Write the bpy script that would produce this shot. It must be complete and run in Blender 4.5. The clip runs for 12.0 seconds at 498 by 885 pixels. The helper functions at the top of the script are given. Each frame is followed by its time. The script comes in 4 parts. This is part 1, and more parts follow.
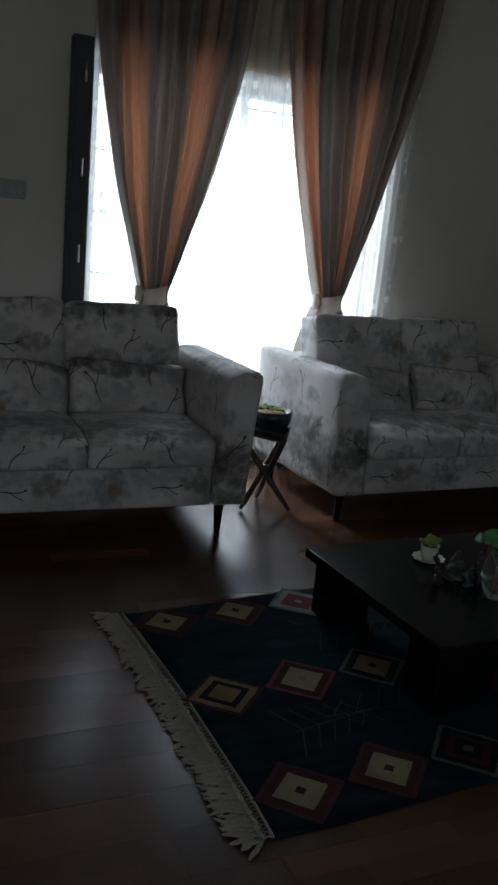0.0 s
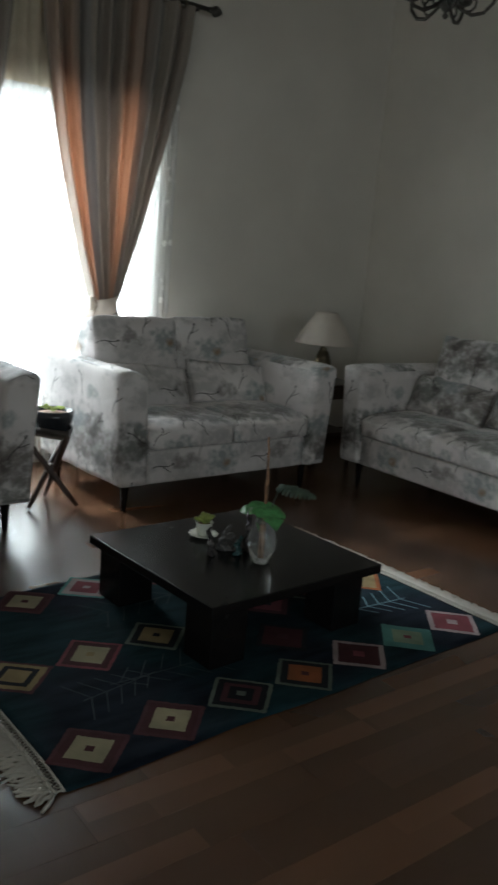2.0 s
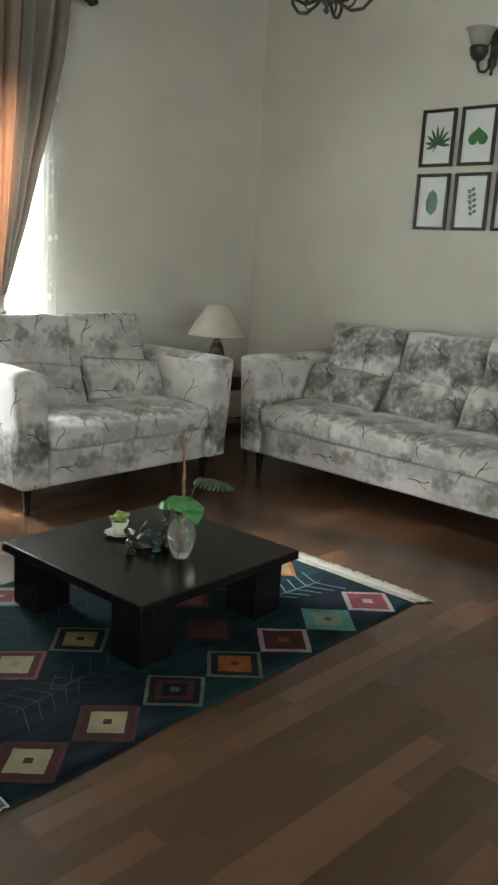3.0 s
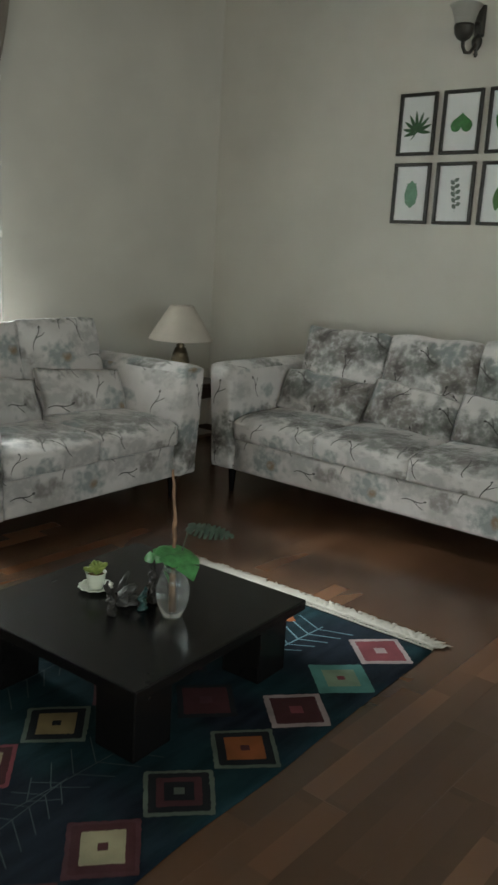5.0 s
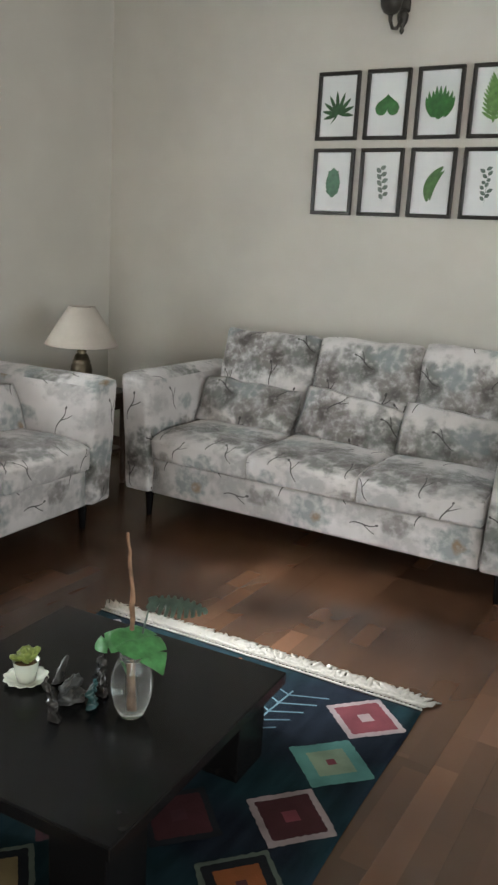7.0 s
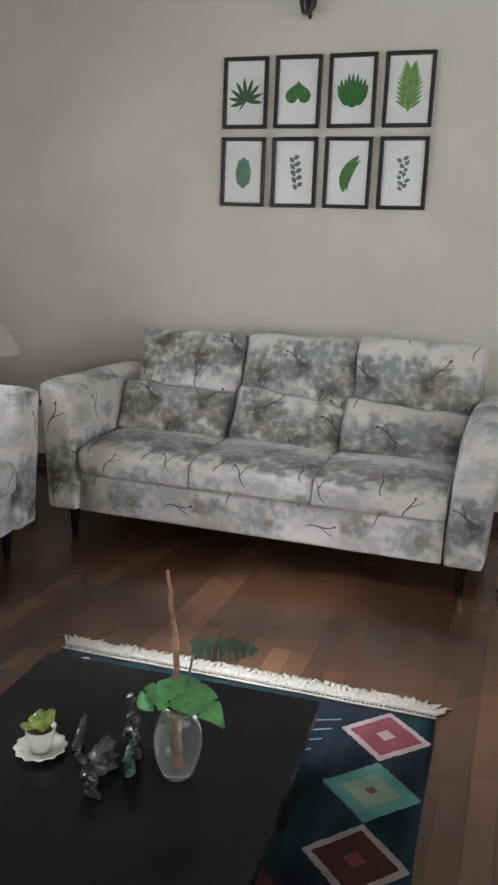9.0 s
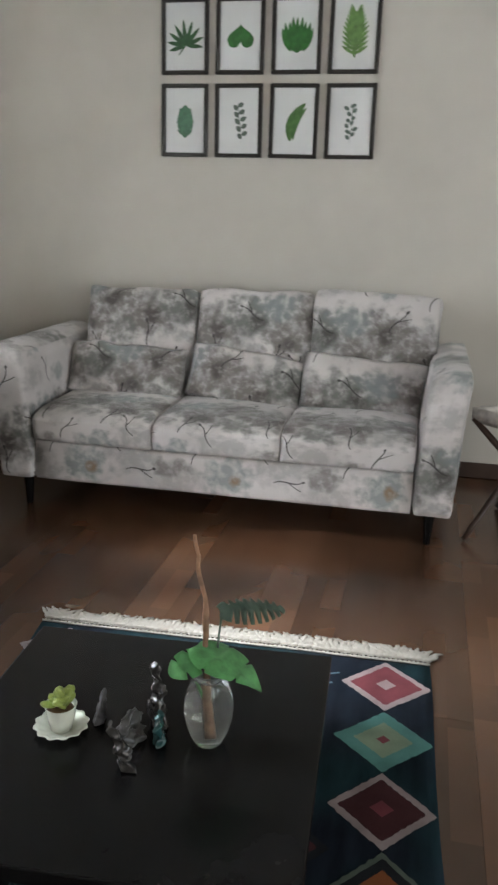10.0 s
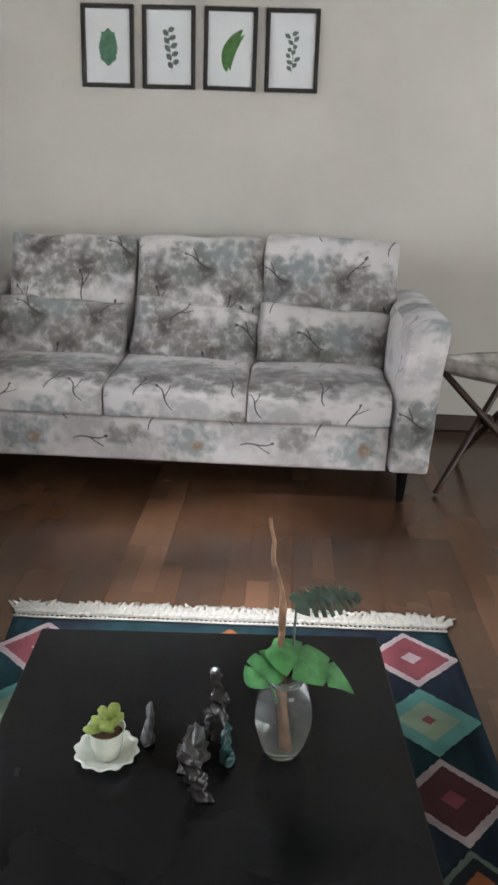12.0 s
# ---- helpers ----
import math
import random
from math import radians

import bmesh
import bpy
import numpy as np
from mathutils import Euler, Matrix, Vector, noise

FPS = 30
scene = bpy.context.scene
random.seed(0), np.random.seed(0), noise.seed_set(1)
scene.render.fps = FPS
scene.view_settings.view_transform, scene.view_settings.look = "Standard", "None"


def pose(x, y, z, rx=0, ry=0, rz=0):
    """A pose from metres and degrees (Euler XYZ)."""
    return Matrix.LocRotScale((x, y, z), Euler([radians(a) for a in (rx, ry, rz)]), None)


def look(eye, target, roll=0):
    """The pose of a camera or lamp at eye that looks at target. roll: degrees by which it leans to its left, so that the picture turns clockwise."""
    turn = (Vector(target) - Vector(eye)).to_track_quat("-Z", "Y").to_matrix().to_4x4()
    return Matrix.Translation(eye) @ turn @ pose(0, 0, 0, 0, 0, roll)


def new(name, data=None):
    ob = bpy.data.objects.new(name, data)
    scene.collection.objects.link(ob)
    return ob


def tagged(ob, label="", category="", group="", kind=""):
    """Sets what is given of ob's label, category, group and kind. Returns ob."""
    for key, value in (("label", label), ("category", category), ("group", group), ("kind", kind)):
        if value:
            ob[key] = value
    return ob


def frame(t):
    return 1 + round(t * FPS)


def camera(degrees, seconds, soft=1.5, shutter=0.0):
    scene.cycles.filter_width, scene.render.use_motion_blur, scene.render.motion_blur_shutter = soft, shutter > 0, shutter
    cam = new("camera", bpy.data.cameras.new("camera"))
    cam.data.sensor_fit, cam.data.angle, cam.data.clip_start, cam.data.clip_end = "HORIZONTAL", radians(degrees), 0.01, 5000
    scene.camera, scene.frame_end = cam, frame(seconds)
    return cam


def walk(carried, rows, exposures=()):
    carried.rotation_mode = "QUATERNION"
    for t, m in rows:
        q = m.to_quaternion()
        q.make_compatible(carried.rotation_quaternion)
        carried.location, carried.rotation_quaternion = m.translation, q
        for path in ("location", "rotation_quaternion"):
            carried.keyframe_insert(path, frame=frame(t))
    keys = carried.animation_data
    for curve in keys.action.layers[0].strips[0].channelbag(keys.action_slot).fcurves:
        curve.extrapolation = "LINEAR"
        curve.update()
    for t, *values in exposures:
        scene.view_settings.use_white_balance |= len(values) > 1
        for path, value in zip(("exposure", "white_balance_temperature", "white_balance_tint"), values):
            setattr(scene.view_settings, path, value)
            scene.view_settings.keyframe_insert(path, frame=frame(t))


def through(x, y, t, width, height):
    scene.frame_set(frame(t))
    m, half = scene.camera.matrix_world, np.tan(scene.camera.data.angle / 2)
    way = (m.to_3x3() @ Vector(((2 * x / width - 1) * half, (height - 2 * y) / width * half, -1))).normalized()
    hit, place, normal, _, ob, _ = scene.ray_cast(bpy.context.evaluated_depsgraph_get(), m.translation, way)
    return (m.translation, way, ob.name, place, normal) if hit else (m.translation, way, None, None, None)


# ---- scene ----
cam = camera(33.8, 12.0, soft=2.5, shutter=0.4)
PATH = [
    (0, (0.068, -0.036, 1.317), (0.855, 1.74, 0.839), 5.5),
    (0.5, (0.096, -0.091, 1.337), (0.937, 1.663, 0.869), 4.6),
    (1, (0.091, -0.232, 1.349), (1.026, 1.477, 0.9), 4.2),
    (1.5, (0.078, -0.303, 1.336), (1.073, 1.374, 0.893), 4.3),
    (2, (0.04, -0.288, 1.331), (1.243, 1.251, 0.901), 4.8),
    (2.5, (-0.024, -0.249, 1.333), (1.318, 1.17, 0.904), 4.2),
    (3, (-0.057, -0.21, 1.327), (1.362, 1.134, 0.899), 3.6),
    (3.2, (-0.06, -0.186, 1.338), (1.364, 1.148, 0.897), 3.6),
    (5, (0.147, 0.256, 1.371), (1.661, 1.484, 0.925), 3.3),
    (5.5, (0.193, 0.402, 1.389), (1.865, 1.411, 0.957), 2.7),
    (6, (0.236, 0.511, 1.402), (1.931, 1.475, 0.959), 2.4),
    (6.5, (0.351, 0.675, 1.393), (2.057, 1.621, 0.951), 2.6),
    (7, (0.403, 0.79, 1.398), (2.092, 1.757, 0.939), 3.3),
    (7.5, (0.406, 0.892, 1.397), (2.153, 1.752, 0.942), 3.5),
    (9.3, (0.403, 1.374, 1.366), (2.255, 1.964, 0.895), 2.0),
    (9.5, (0.408, 1.42, 1.354), (2.263, 1.987, 0.867), 1.9),
    (10, (0.394, 1.543, 1.355), (2.277, 1.936, 0.808), 1.6),
    (10.5, (0.36, 1.694, 1.368), (2.275, 1.909, 0.831), 0.8),
    (11, (0.39, 1.823, 1.343), (2.313, 1.954, 0.811), 2.1),
    (11.5, (0.503, 1.912, 1.32), (2.417, 2.029, 0.752), 2.2),
    (12, (0.602, 1.949, 1.288), (2.494, 2.028, 0.646), 1.9),
]
EXPOSURES = [(0, -3.05, 6150, 10), (0.5, -3.25, 6150, 11), (1.0, -3.35, 6200, 12), (1.5, -2.95, 6250, 10), (2.0, -1.8, 6550, 6), (2.5, -0.67, 6850, 3), (3.2, -0.44, 7000, 2), (5, -0.8, 6880, 2), (5.5, -0.62, 6890, 5), (6.0, -0.22, 6850, 7), (6.5, -0.08, 6810, 9), (9.5, -0.22, 6670, 12), (10.5, -0.24, 6700, 13), (11.5, -0.27, 6660, 14), (12, -0.04, 6560, 14)]
walk(cam, [(t, look(eye, target, roll)) for t, eye, target, roll in PATH], EXPOSURES)

# ---- world and light ----
world = bpy.data.worlds.new("world")
scene.world = world
world.use_nodes = True
wn = world.node_tree.nodes
sky = wn.new("ShaderNodeTexSky")
sky.sky_type, sky.sun_disc = "NISHITA", False
sky.sun_elevation, sky.sun_rotation = radians(33), radians(-18.3)
wn["Background"].inputs["Strength"].default_value = 0.1
world.node_tree.links.new(sky.outputs[0], wn["Background"].inputs["Color"])

WX0, WX1, WZ0, WZ1 = 0.985, 2.79, 0.28, 2.16   # the window's opening
XE, YN, XW, YS, ZC = 4.755, 4.43, -4.0, -5.5, 3.4

lamp = bpy.data.lights.new("window_skylight", "AREA")
lamp.shape, lamp.size, lamp.size_y = "RECTANGLE", 6.6, 7.4
lamp.energy, lamp.color = 8200, (0.79, 0.91, 1.0)
skylight = new("window_skylight", lamp)
skylight.matrix_world = look((1.3, YN + 1.55, 3.05), (1.3, 0, 2.8))

# hazy sun over the houses opposite, let in above the sofa backs
sun = bpy.data.lights.new("sun", "SUN")
sun.energy, sun.angle, sun.color = 42, radians(9), (0.88, 0.95, 1.0)
new("sun", sun).matrix_world = look((-0.33, 1.0, 0.68), (0, 0, 0))

# added fill lamp in an assumed opening of the unseen south wall, behind the camera's path
VX0, VX1, VZ0, VZ1 = -3.0, 3.2, 0.6, 2.5
lamp2 = bpy.data.lights.new("south_fill_light", "AREA")
lamp2.shape, lamp2.size, lamp2.size_y = "RECTANGLE", VX1 - VX0, VZ1 - VZ0
lamp2.energy, lamp2.color = 210, (0.82, 0.93, 1.0)
skylight2 = new("south_fill_light", lamp2)
skylight2.matrix_world = look(((VX0 + VX1) / 2, YS - 0.2, (VZ0 + VZ1) / 2), ((VX0 + VX1) / 2, 0, (VZ0 + VZ1) / 2))

# a second added fill lamp, in an assumed opening of the unseen west wall
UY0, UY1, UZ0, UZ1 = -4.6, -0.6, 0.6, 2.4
lamp3 = bpy.data.lights.new("west_fill_light", "AREA")
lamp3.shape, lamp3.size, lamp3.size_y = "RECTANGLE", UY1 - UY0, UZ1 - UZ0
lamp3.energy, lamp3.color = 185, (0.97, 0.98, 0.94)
skylight3 = new("west_fill_light", lamp3)
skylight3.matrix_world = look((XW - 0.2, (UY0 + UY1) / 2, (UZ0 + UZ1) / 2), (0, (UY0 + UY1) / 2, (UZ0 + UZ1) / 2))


# ---- materials ----
def nodes_of(name):
    m = bpy.data.materials.new(name)
    m.use_nodes = True
    t = m.node_tree
    b = t.nodes["Principled BSDF"]
    return m, t, b


def link(t, a, b):
    t.links.new(a, b)


def tex(t, kind, scale, coords=None, **kw):
    n = t.nodes.new(kind)
    n.inputs["Scale"].default_value = scale
    for k, v in kw.items():
        n.inputs[k.replace("_", " ").title()].default_value = v
    if coords:
        link(t, coords, n.inputs["Vector"])
    return n


def ramp(t, fac, stops):
    n = t.nodes.new("ShaderNodeValToRGB")
    els = n.color_ramp.elements
    els[0].position, els[1].position = stops[0][0], stops[-1][0]
    for p, c in stops[1:-1]:
        els.new(p)
    for i, (p, c) in enumerate(stops):
        els[i].color = (*c, 1)
    link(t, fac, n.inputs["Fac"])
    return n.outputs["Color"]


def grey(v):
    return (v, v, v)


def mix(t, fac, a, b, blend="MIX"):
    n = t.nodes.new("ShaderNodeMix")
    n.data_type, n.blend_type = "RGBA", blend
    for sock, val in ((n.inputs["Factor"], fac), (n.inputs["A"], a), (n.inputs["B"], b)):
        if isinstance(val, (int, float)):
            sock.default_value = val
        elif isinstance(val, tuple):
            sock.default_value = (*val, 1)
        else:
            link(t, val, sock)
    return n.outputs["Result"]


def math_node(t, op, a, b=0.0):
    n = t.nodes.new("ShaderNodeMath")
    n.operation = op
    for sock, val in ((n.inputs[0], a), (n.inputs[1], b)):
        if isinstance(val, (int, float)):
            sock.default_value = val
        else:
            link(t, val, sock)
    return n.outputs[0]


def bump(t, b, height, strength, distance):
    n = t.nodes.new("ShaderNodeBump")
    n.inputs["Strength"].default_value, n.inputs["Distance"].default_value = strength, distance
    link(t, height, n.inputs["Height"])
    link(t, n.outputs[0], b.inputs["Normal"])


def coords(t, shift=False):
    """Object coordinates, shifted by a chance amount from object to object if asked."""
    c = t.nodes.new("ShaderNodeTexCoord").outputs["Object"]
    if not shift:
        return c
    info = t.nodes.new("ShaderNodeObjectInfo").outputs["Random"]
    n = t.nodes.new("ShaderNodeVectorMath")
    n.operation = "ADD"
    comb = t.nodes.new("ShaderNodeCombineXYZ")
    for i, f in enumerate((7.0, 13.0, 5.0)):
        link(t, math_node(t, "MULTIPLY", info, f), comb.inputs[i])
    link(t, c, n.inputs[0])
    link(t, comb.outputs[0], n.inputs[1])
    return n.outputs[0]


def plain(name, color, rough=0.6, metal=0.0, vary=0.12, scale=8.0, relief=0.15, fine=120.0, coat=0.0, spec=0.5):
    """A surface with stains at one scale and grain at another."""
    m, t, b = nodes_of(name)
    c = coords(t)
    big = tex(t, "ShaderNodeTexNoise", scale, c, detail=4.0)
    small = tex(t, "ShaderNodeTexNoise", fine, c, detail=3.0)
    dark = tuple(v * (1 - vary) for v in color)
    light = tuple(min(1, v * (1 + vary)) for v in color)
    link(t, ramp(t, big.outputs["Fac"], [(0.3, dark), (0.7, light)]), b.inputs["Base Color"])
    link(t, ramp(t, big.outputs["Fac"], [(0.25, grey(max(0, rough - 0.04))), (0.75, grey(min(1, rough + 0.04)))]), b.inputs["Roughness"])
    b.inputs["Metallic"].default_value = metal
    b.inputs["Coat Weight"].default_value = coat
    b.inputs["Specular IOR Level"].default_value = spec
    bump(t, b, small.outputs["Fac"], relief, 0.002)
    return m


def fabric_print(name):
    """Pale velvet printed with washed grey, blue-green and taupe leaf clumps, dark flower hearts and thin twigs."""
    m, t, b = nodes_of(name)
    c = coords(t)
    src = t.nodes.new("ShaderNodeUVMap")
    src.uv_map = "print"
    cloth_uv = src.outputs[0]
    TU, TV = 0.66, 0.80   # the repeat of the print

    def vec(op, a, b=None):
        n = t.nodes.new("ShaderNodeVectorMath")
        n.operation = op
        for sock, val in ((n.inputs[0], a), (n.inputs[1], b)):
            if isinstance(val, tuple):
                sock.default_value = val
            elif val is not None:
                link(t, val, sock)
        return n.outputs["Value"] if op == "LENGTH" else n.outputs["Vector"]

    def about(cu, cv):
        """Metres from the nearest repeat of the tile's point (cu, cv)."""
        f = vec("FRACTION", vec("ADD", vec("DIVIDE", vec("SUBTRACT", cloth_uv, (cu, cv, 0)), (TU, TV, 1)), (40.5, 40.5, 0)))
        return vec("MULTIPLY", vec("SUBTRACT", f, (0.5, 0.5, 0)), (TU, TV, 0))

    base = ramp(t, tex(t, "ShaderNodeTexNoise", 3.0, c, detail=5.0).outputs["Fac"], [(0.35, (0.53, 0.495, 0.485)), (0.65, (0.66, 0.625, 0.615))])
    lobes = tex(t, "ShaderNodeTexNoise", 15.0, cloth_uv, detail=3.0, roughness=0.6)
    petal = tex(t, "ShaderNodeTexNoise", 24.0, cloth_uv, detail=3.0, roughness=0.55)
    leaflets = ramp(t, petal.outputs["Fac"], [(0.34, grey(0.45)), (0.52, grey(1.0))])
    bent = mix(t, 0.03, cloth_uv, lobes.outputs["Color"], "ADD")
    scallop = tex(t, "ShaderNodeTexVoronoi", 21.0, bent)
    ragged = math_node(t, "ADD", math_node(t, "MULTIPLY", math_node(t, "SUBTRACT", lobes.outputs["Fac"], 0.5), 1.5), math_node(t, "MULTIPLY", math_node(t, "SUBTRACT", scallop.outputs["Distance"], 0.42), 0.55))

    def clump(col, cu, cv, rx, ry, tint, amount, soft_edge=0.34):
        d = vec("LENGTH", vec("DIVIDE", about(cu, cv), (rx, ry, 1)))
        edge = ramp(t, math_node(t, "ADD", d, ragged), [(0.85 - soft_edge, grey(amount)), (0.85 + soft_edge * 0.4, grey(0))])
        return mix(t, math_node(t, "MULTIPLY", edge, leaflets), col, tint)

    TAUPE, SLATE, MOSS, FADED = (0.158, 0.140, 0.130), (0.205, 0.235, 0.237), (0.150, 0.155, 0.143), (0.32, 0.304, 0.30)
    col = base
    for cu, cv, rx, ry, tint, amount in (
            (0.58, 0.17, 0.20, 0.12, FADED, 0.7), (0.15, 0.42, 0.36, 0.20, FADED, 0.85), (0.46, 0.46, 0.34, 0.20, FADED, 0.85), (0.14, 0.06, 0.18, 0.11, FADED, 0.6),
            (0.36, 0.10, 0.135, 0.105, SLATE, 0.8), (0.08, 0.40, 0.17, 0.115, TAUPE, 0.9), (0.27, 0.47, 0.17, 0.115, MOSS, 0.9),
            (0.45, 0.38, 0.15, 0.10, TAUPE, 0.9), (0.58, 0.50, 0.16, 0.11, TAUPE, 0.9), (0.40, 0.53, 0.12, 0.08, SLATE, 0.8), (0.62, 0.33, 0.10, 0.07, MOSS, 0.8), (0.10, 0.12, 0.10, 0.06, TAUPE, 0.7), (0.30, 0.70, 0.12, 0.07, FADED, 0.7), (0.55, 0.69, 0.08, 0.06, SLATE, 0.7)):
        col = clump(col, cu, cv, rx, ry, tint, amount)
    for cu, cv, r, tint in ((0.12, 0.41, 0.050, (0.07, 0.060, 0.054)), (0.30, 0.46, 0.058, (0.065, 0.060, 0.054)), (0.57, 0.49, 0.052, (0.07, 0.061, 0.055)), (0.39, 0.09, 0.036, (0.25, 0.17, 0.10)), (0.46, 0.36, 0.040, (0.08, 0.074, 0.068))):
        col = clump(col, cu, cv, r, r, tint, 0.9, 0.45)

    # twigs: a wavy, forked stroke with a seed head at its tip
    for cu, cv, turn_by, long in ((0.22, 0.20, 0.3, 0.13), (0.50, 0.24, -0.5, 0.15), (0.62, 0.10, 1.35, 0.13), (0.40, 0.30, 0.15, 0.11), (0.10, 0.32, -0.25, 0.13), (0.62, 0.55, 0.5, 0.12), (0.27, 0.50, -1.2, 0.12), (0.12, 0.68, 0.3, 0.15), (0.44, 0.72, -0.45, 0.13)):
        rot = t.nodes.new("ShaderNodeVectorRotate")
        rot.rotation_type = "Z_AXIS"
        rot.inputs["Angle"].default_value = turn_by
        link(t, about(cu, cv), rot.inputs["Vector"])
        q = t.nodes.new("ShaderNodeSeparateXYZ")
        link(t, rot.outputs[0], q.inputs[0])
        x, y = q.outputs[0], q.outputs[1]
        wave = math_node(t, "MULTIPLY", math_node(t, "SINE", math_node(t, "MULTIPLY", y, 36.0)), 0.011)
        d1 = math_node(t, "ABSOLUTE", math_node(t, "SUBTRACT", x, wave))
        fork = math_node(t, "ADD", wave, math_node(t, "MULTIPLY", math_node(t, "MAXIMUM", y, 0.0), 0.75))
        d2 = math_node(t, "ABSOLUTE", math_node(t, "SUBTRACT", x, fork))
        d2 = math_node(t, "ADD", d2, math_node(t, "MULTIPLY", math_node(t, "GREATER_THAN", y, long * 0.36), 1.0))
        thick = math_node(t, "SUBTRACT", 0.0045, math_node(t, "MULTIPLY", math_node(t, "ABSOLUTE", y), 0.0034 / long))
        inside = math_node(t, "LESS_THAN", math_node(t, "ABSOLUTE", y), long / 2)
        stroke = math_node(t, "MULTIPLY", inside, ramp(t, math_node(t, "MULTIPLY", math_node(t, "SUBTRACT", thick, math_node(t, "MINIMUM", d1, d2)), 500.0), [(0.0, grey(0)), (0.8, grey(1))]))
        head = vec("LENGTH", vec("DIVIDE", vec("SUBTRACT", rot.outputs[0], (0.011 * math.sin(18 * long), long / 2, 0)), (0.007, 0.011, 1)))
        bud = ramp(t, math_node(t, "ADD", head, math_node(t, "MULTIPLY", ragged, 0.4)), [(0.75, grey(1)), (1.0, grey(0))])
        col = mix(t, math_node(t, "MULTIPLY", math_node(t, "MAXIMUM", stroke, bud), 0.9), col, (0.035, 0.03, 0.03))
    link(t, col, b.inputs["Base Color"])
    b.inputs["Roughness"].default_value = 0.5
    b.inputs["Sheen Weight"].default_value = 0.35
    b.inputs["Sheen Roughness"].default_value = 0.35
    b.inputs["Specular IOR Level"].default_value = 0.25
    weave = tex(t, "ShaderNodeTexNoise", 260.0, c, detail=2.0)
    crease = tex(t, "ShaderNodeTexNoise", 11.0, c, detail=4.0)
    bump(t, b, mix(t, 0.75, weave.outputs["Fac"], crease.outputs["Fac"]), 0.75, 0.012)
    return m


def floor_wood():
    """Brown laminate: the tone changes from strip to strip, the grain runs along x."""
    m, t, b = nodes_of("laminate_wood")
    c = coords(t, True)
    s = t.nodes.new("ShaderNodeMapping")
    s.inputs["Scale"].default_value = (0.5, 2.4, 1.0)
    link(t, c, s.inputs["Vector"])
    g = tex(t, "ShaderNodeTexNoise", 2.4, s.outputs[0], detail=1.0, roughness=0.4)
    tone = t.nodes.new("ShaderNodeObjectInfo").outputs["Random"]
    isle = t.nodes.new("ShaderNodeNewGeometry").outputs["Random Per Island"]
    pick = math_node(t, "FRACT", math_node(t, "ADD", math_node(t, "MULTIPLY", tone, 3.0), isle))
    base = ramp(t, pick, [(0.0, (0.062, 0.0285, 0.0148)), (0.5, (0.084, 0.0392, 0.0208)), (1.0, (0.120, 0.057, 0.0310))])
    p = t.nodes.new("ShaderNodeSeparateXYZ")
    link(t, t.nodes.new("ShaderNodeTexCoord").outputs["Object"], p.inputs[0])
    lane = math_node(t, "FLOOR", math_node(t, "MULTIPLY", p.outputs[1], 1 / 0.0725))
    lane_r = math_node(t, "FRACT", math_node(t, "ADD", math_node(t, "MULTIPLY", lane, 0.37), math_node(t, "MULTIPLY", tone, 9.0)))
    block = math_node(t, "FLOOR", math_node(t, "ADD", math_node(t, "MULTIPLY", p.outputs[0], 2.3), lane_r))
    cellv = t.nodes.new("ShaderNodeCombineXYZ")
    for i, sck in enumerate((lane, block, tone)):
        link(t, sck, cellv.inputs[i])
    white = t.nodes.new("ShaderNodeTexWhiteNoise")
    link(t, cellv.outputs[0], white.inputs["Vector"])
    base = mix(t, 1.0, base, ramp(t, white.outputs["Value"], [(0.0, grey(0.88)), (0.7, grey(1.0)), (0.85, (1.28, 1.25, 1.22)), (1.0, (1.42, 1.38, 1.34))]), "MULTIPLY")
    col = mix(t, ramp(t, g.outputs["Fac"], [(0.2, grey(0)), (0.8, grey(0.24))]), base, (0.045, 0.023, 0.012))
    link(t, col, b.inputs["Base Color"])
    b.inputs["Roughness"].default_value = 0.25
    b.inputs["Specular IOR Level"].default_value = 0.64
    return m


def cloth(name, color, color2=None, through=0.0, rough=0.85, scale=300.0):
    """Woven cloth; through is the share of light that it lets pass, scattered."""
    m, t, b = nodes_of(name)
    c = coords(t)
    n = tex(t, "ShaderNodeTexNoise", 9.0, c, detail=5.0)
    w = tex(t, "ShaderNodeTexNoise", scale, c, detail=2.0)
    col = ramp(t, n.outputs["Fac"], [(0.3, color), (0.7, color2 or tuple(v * 1.25 for v in color))])
    link(t, col, b.inputs["Base Color"])
    b.inputs["Roughness"].default_value = rough
    b.inputs["Specular IOR Level"].default_value = 0.2
    bump(t, b, w.outputs["Fac"], 0.4, 0.002)
    if through:
        tr = t.nodes.new("ShaderNodeBsdfTranslucent")
        link(t, col, tr.inputs["Color"])
        mx = t.nodes.new("ShaderNodeMixShader")
        mx.inputs[0].default_value = through
        link(t, b.outputs[0], mx.inputs[1])
        link(t, tr.outputs[0], mx.inputs[2])
        link(t, mx.outputs[0], t.nodes["Material Output"].inputs["Surface"])
    return m


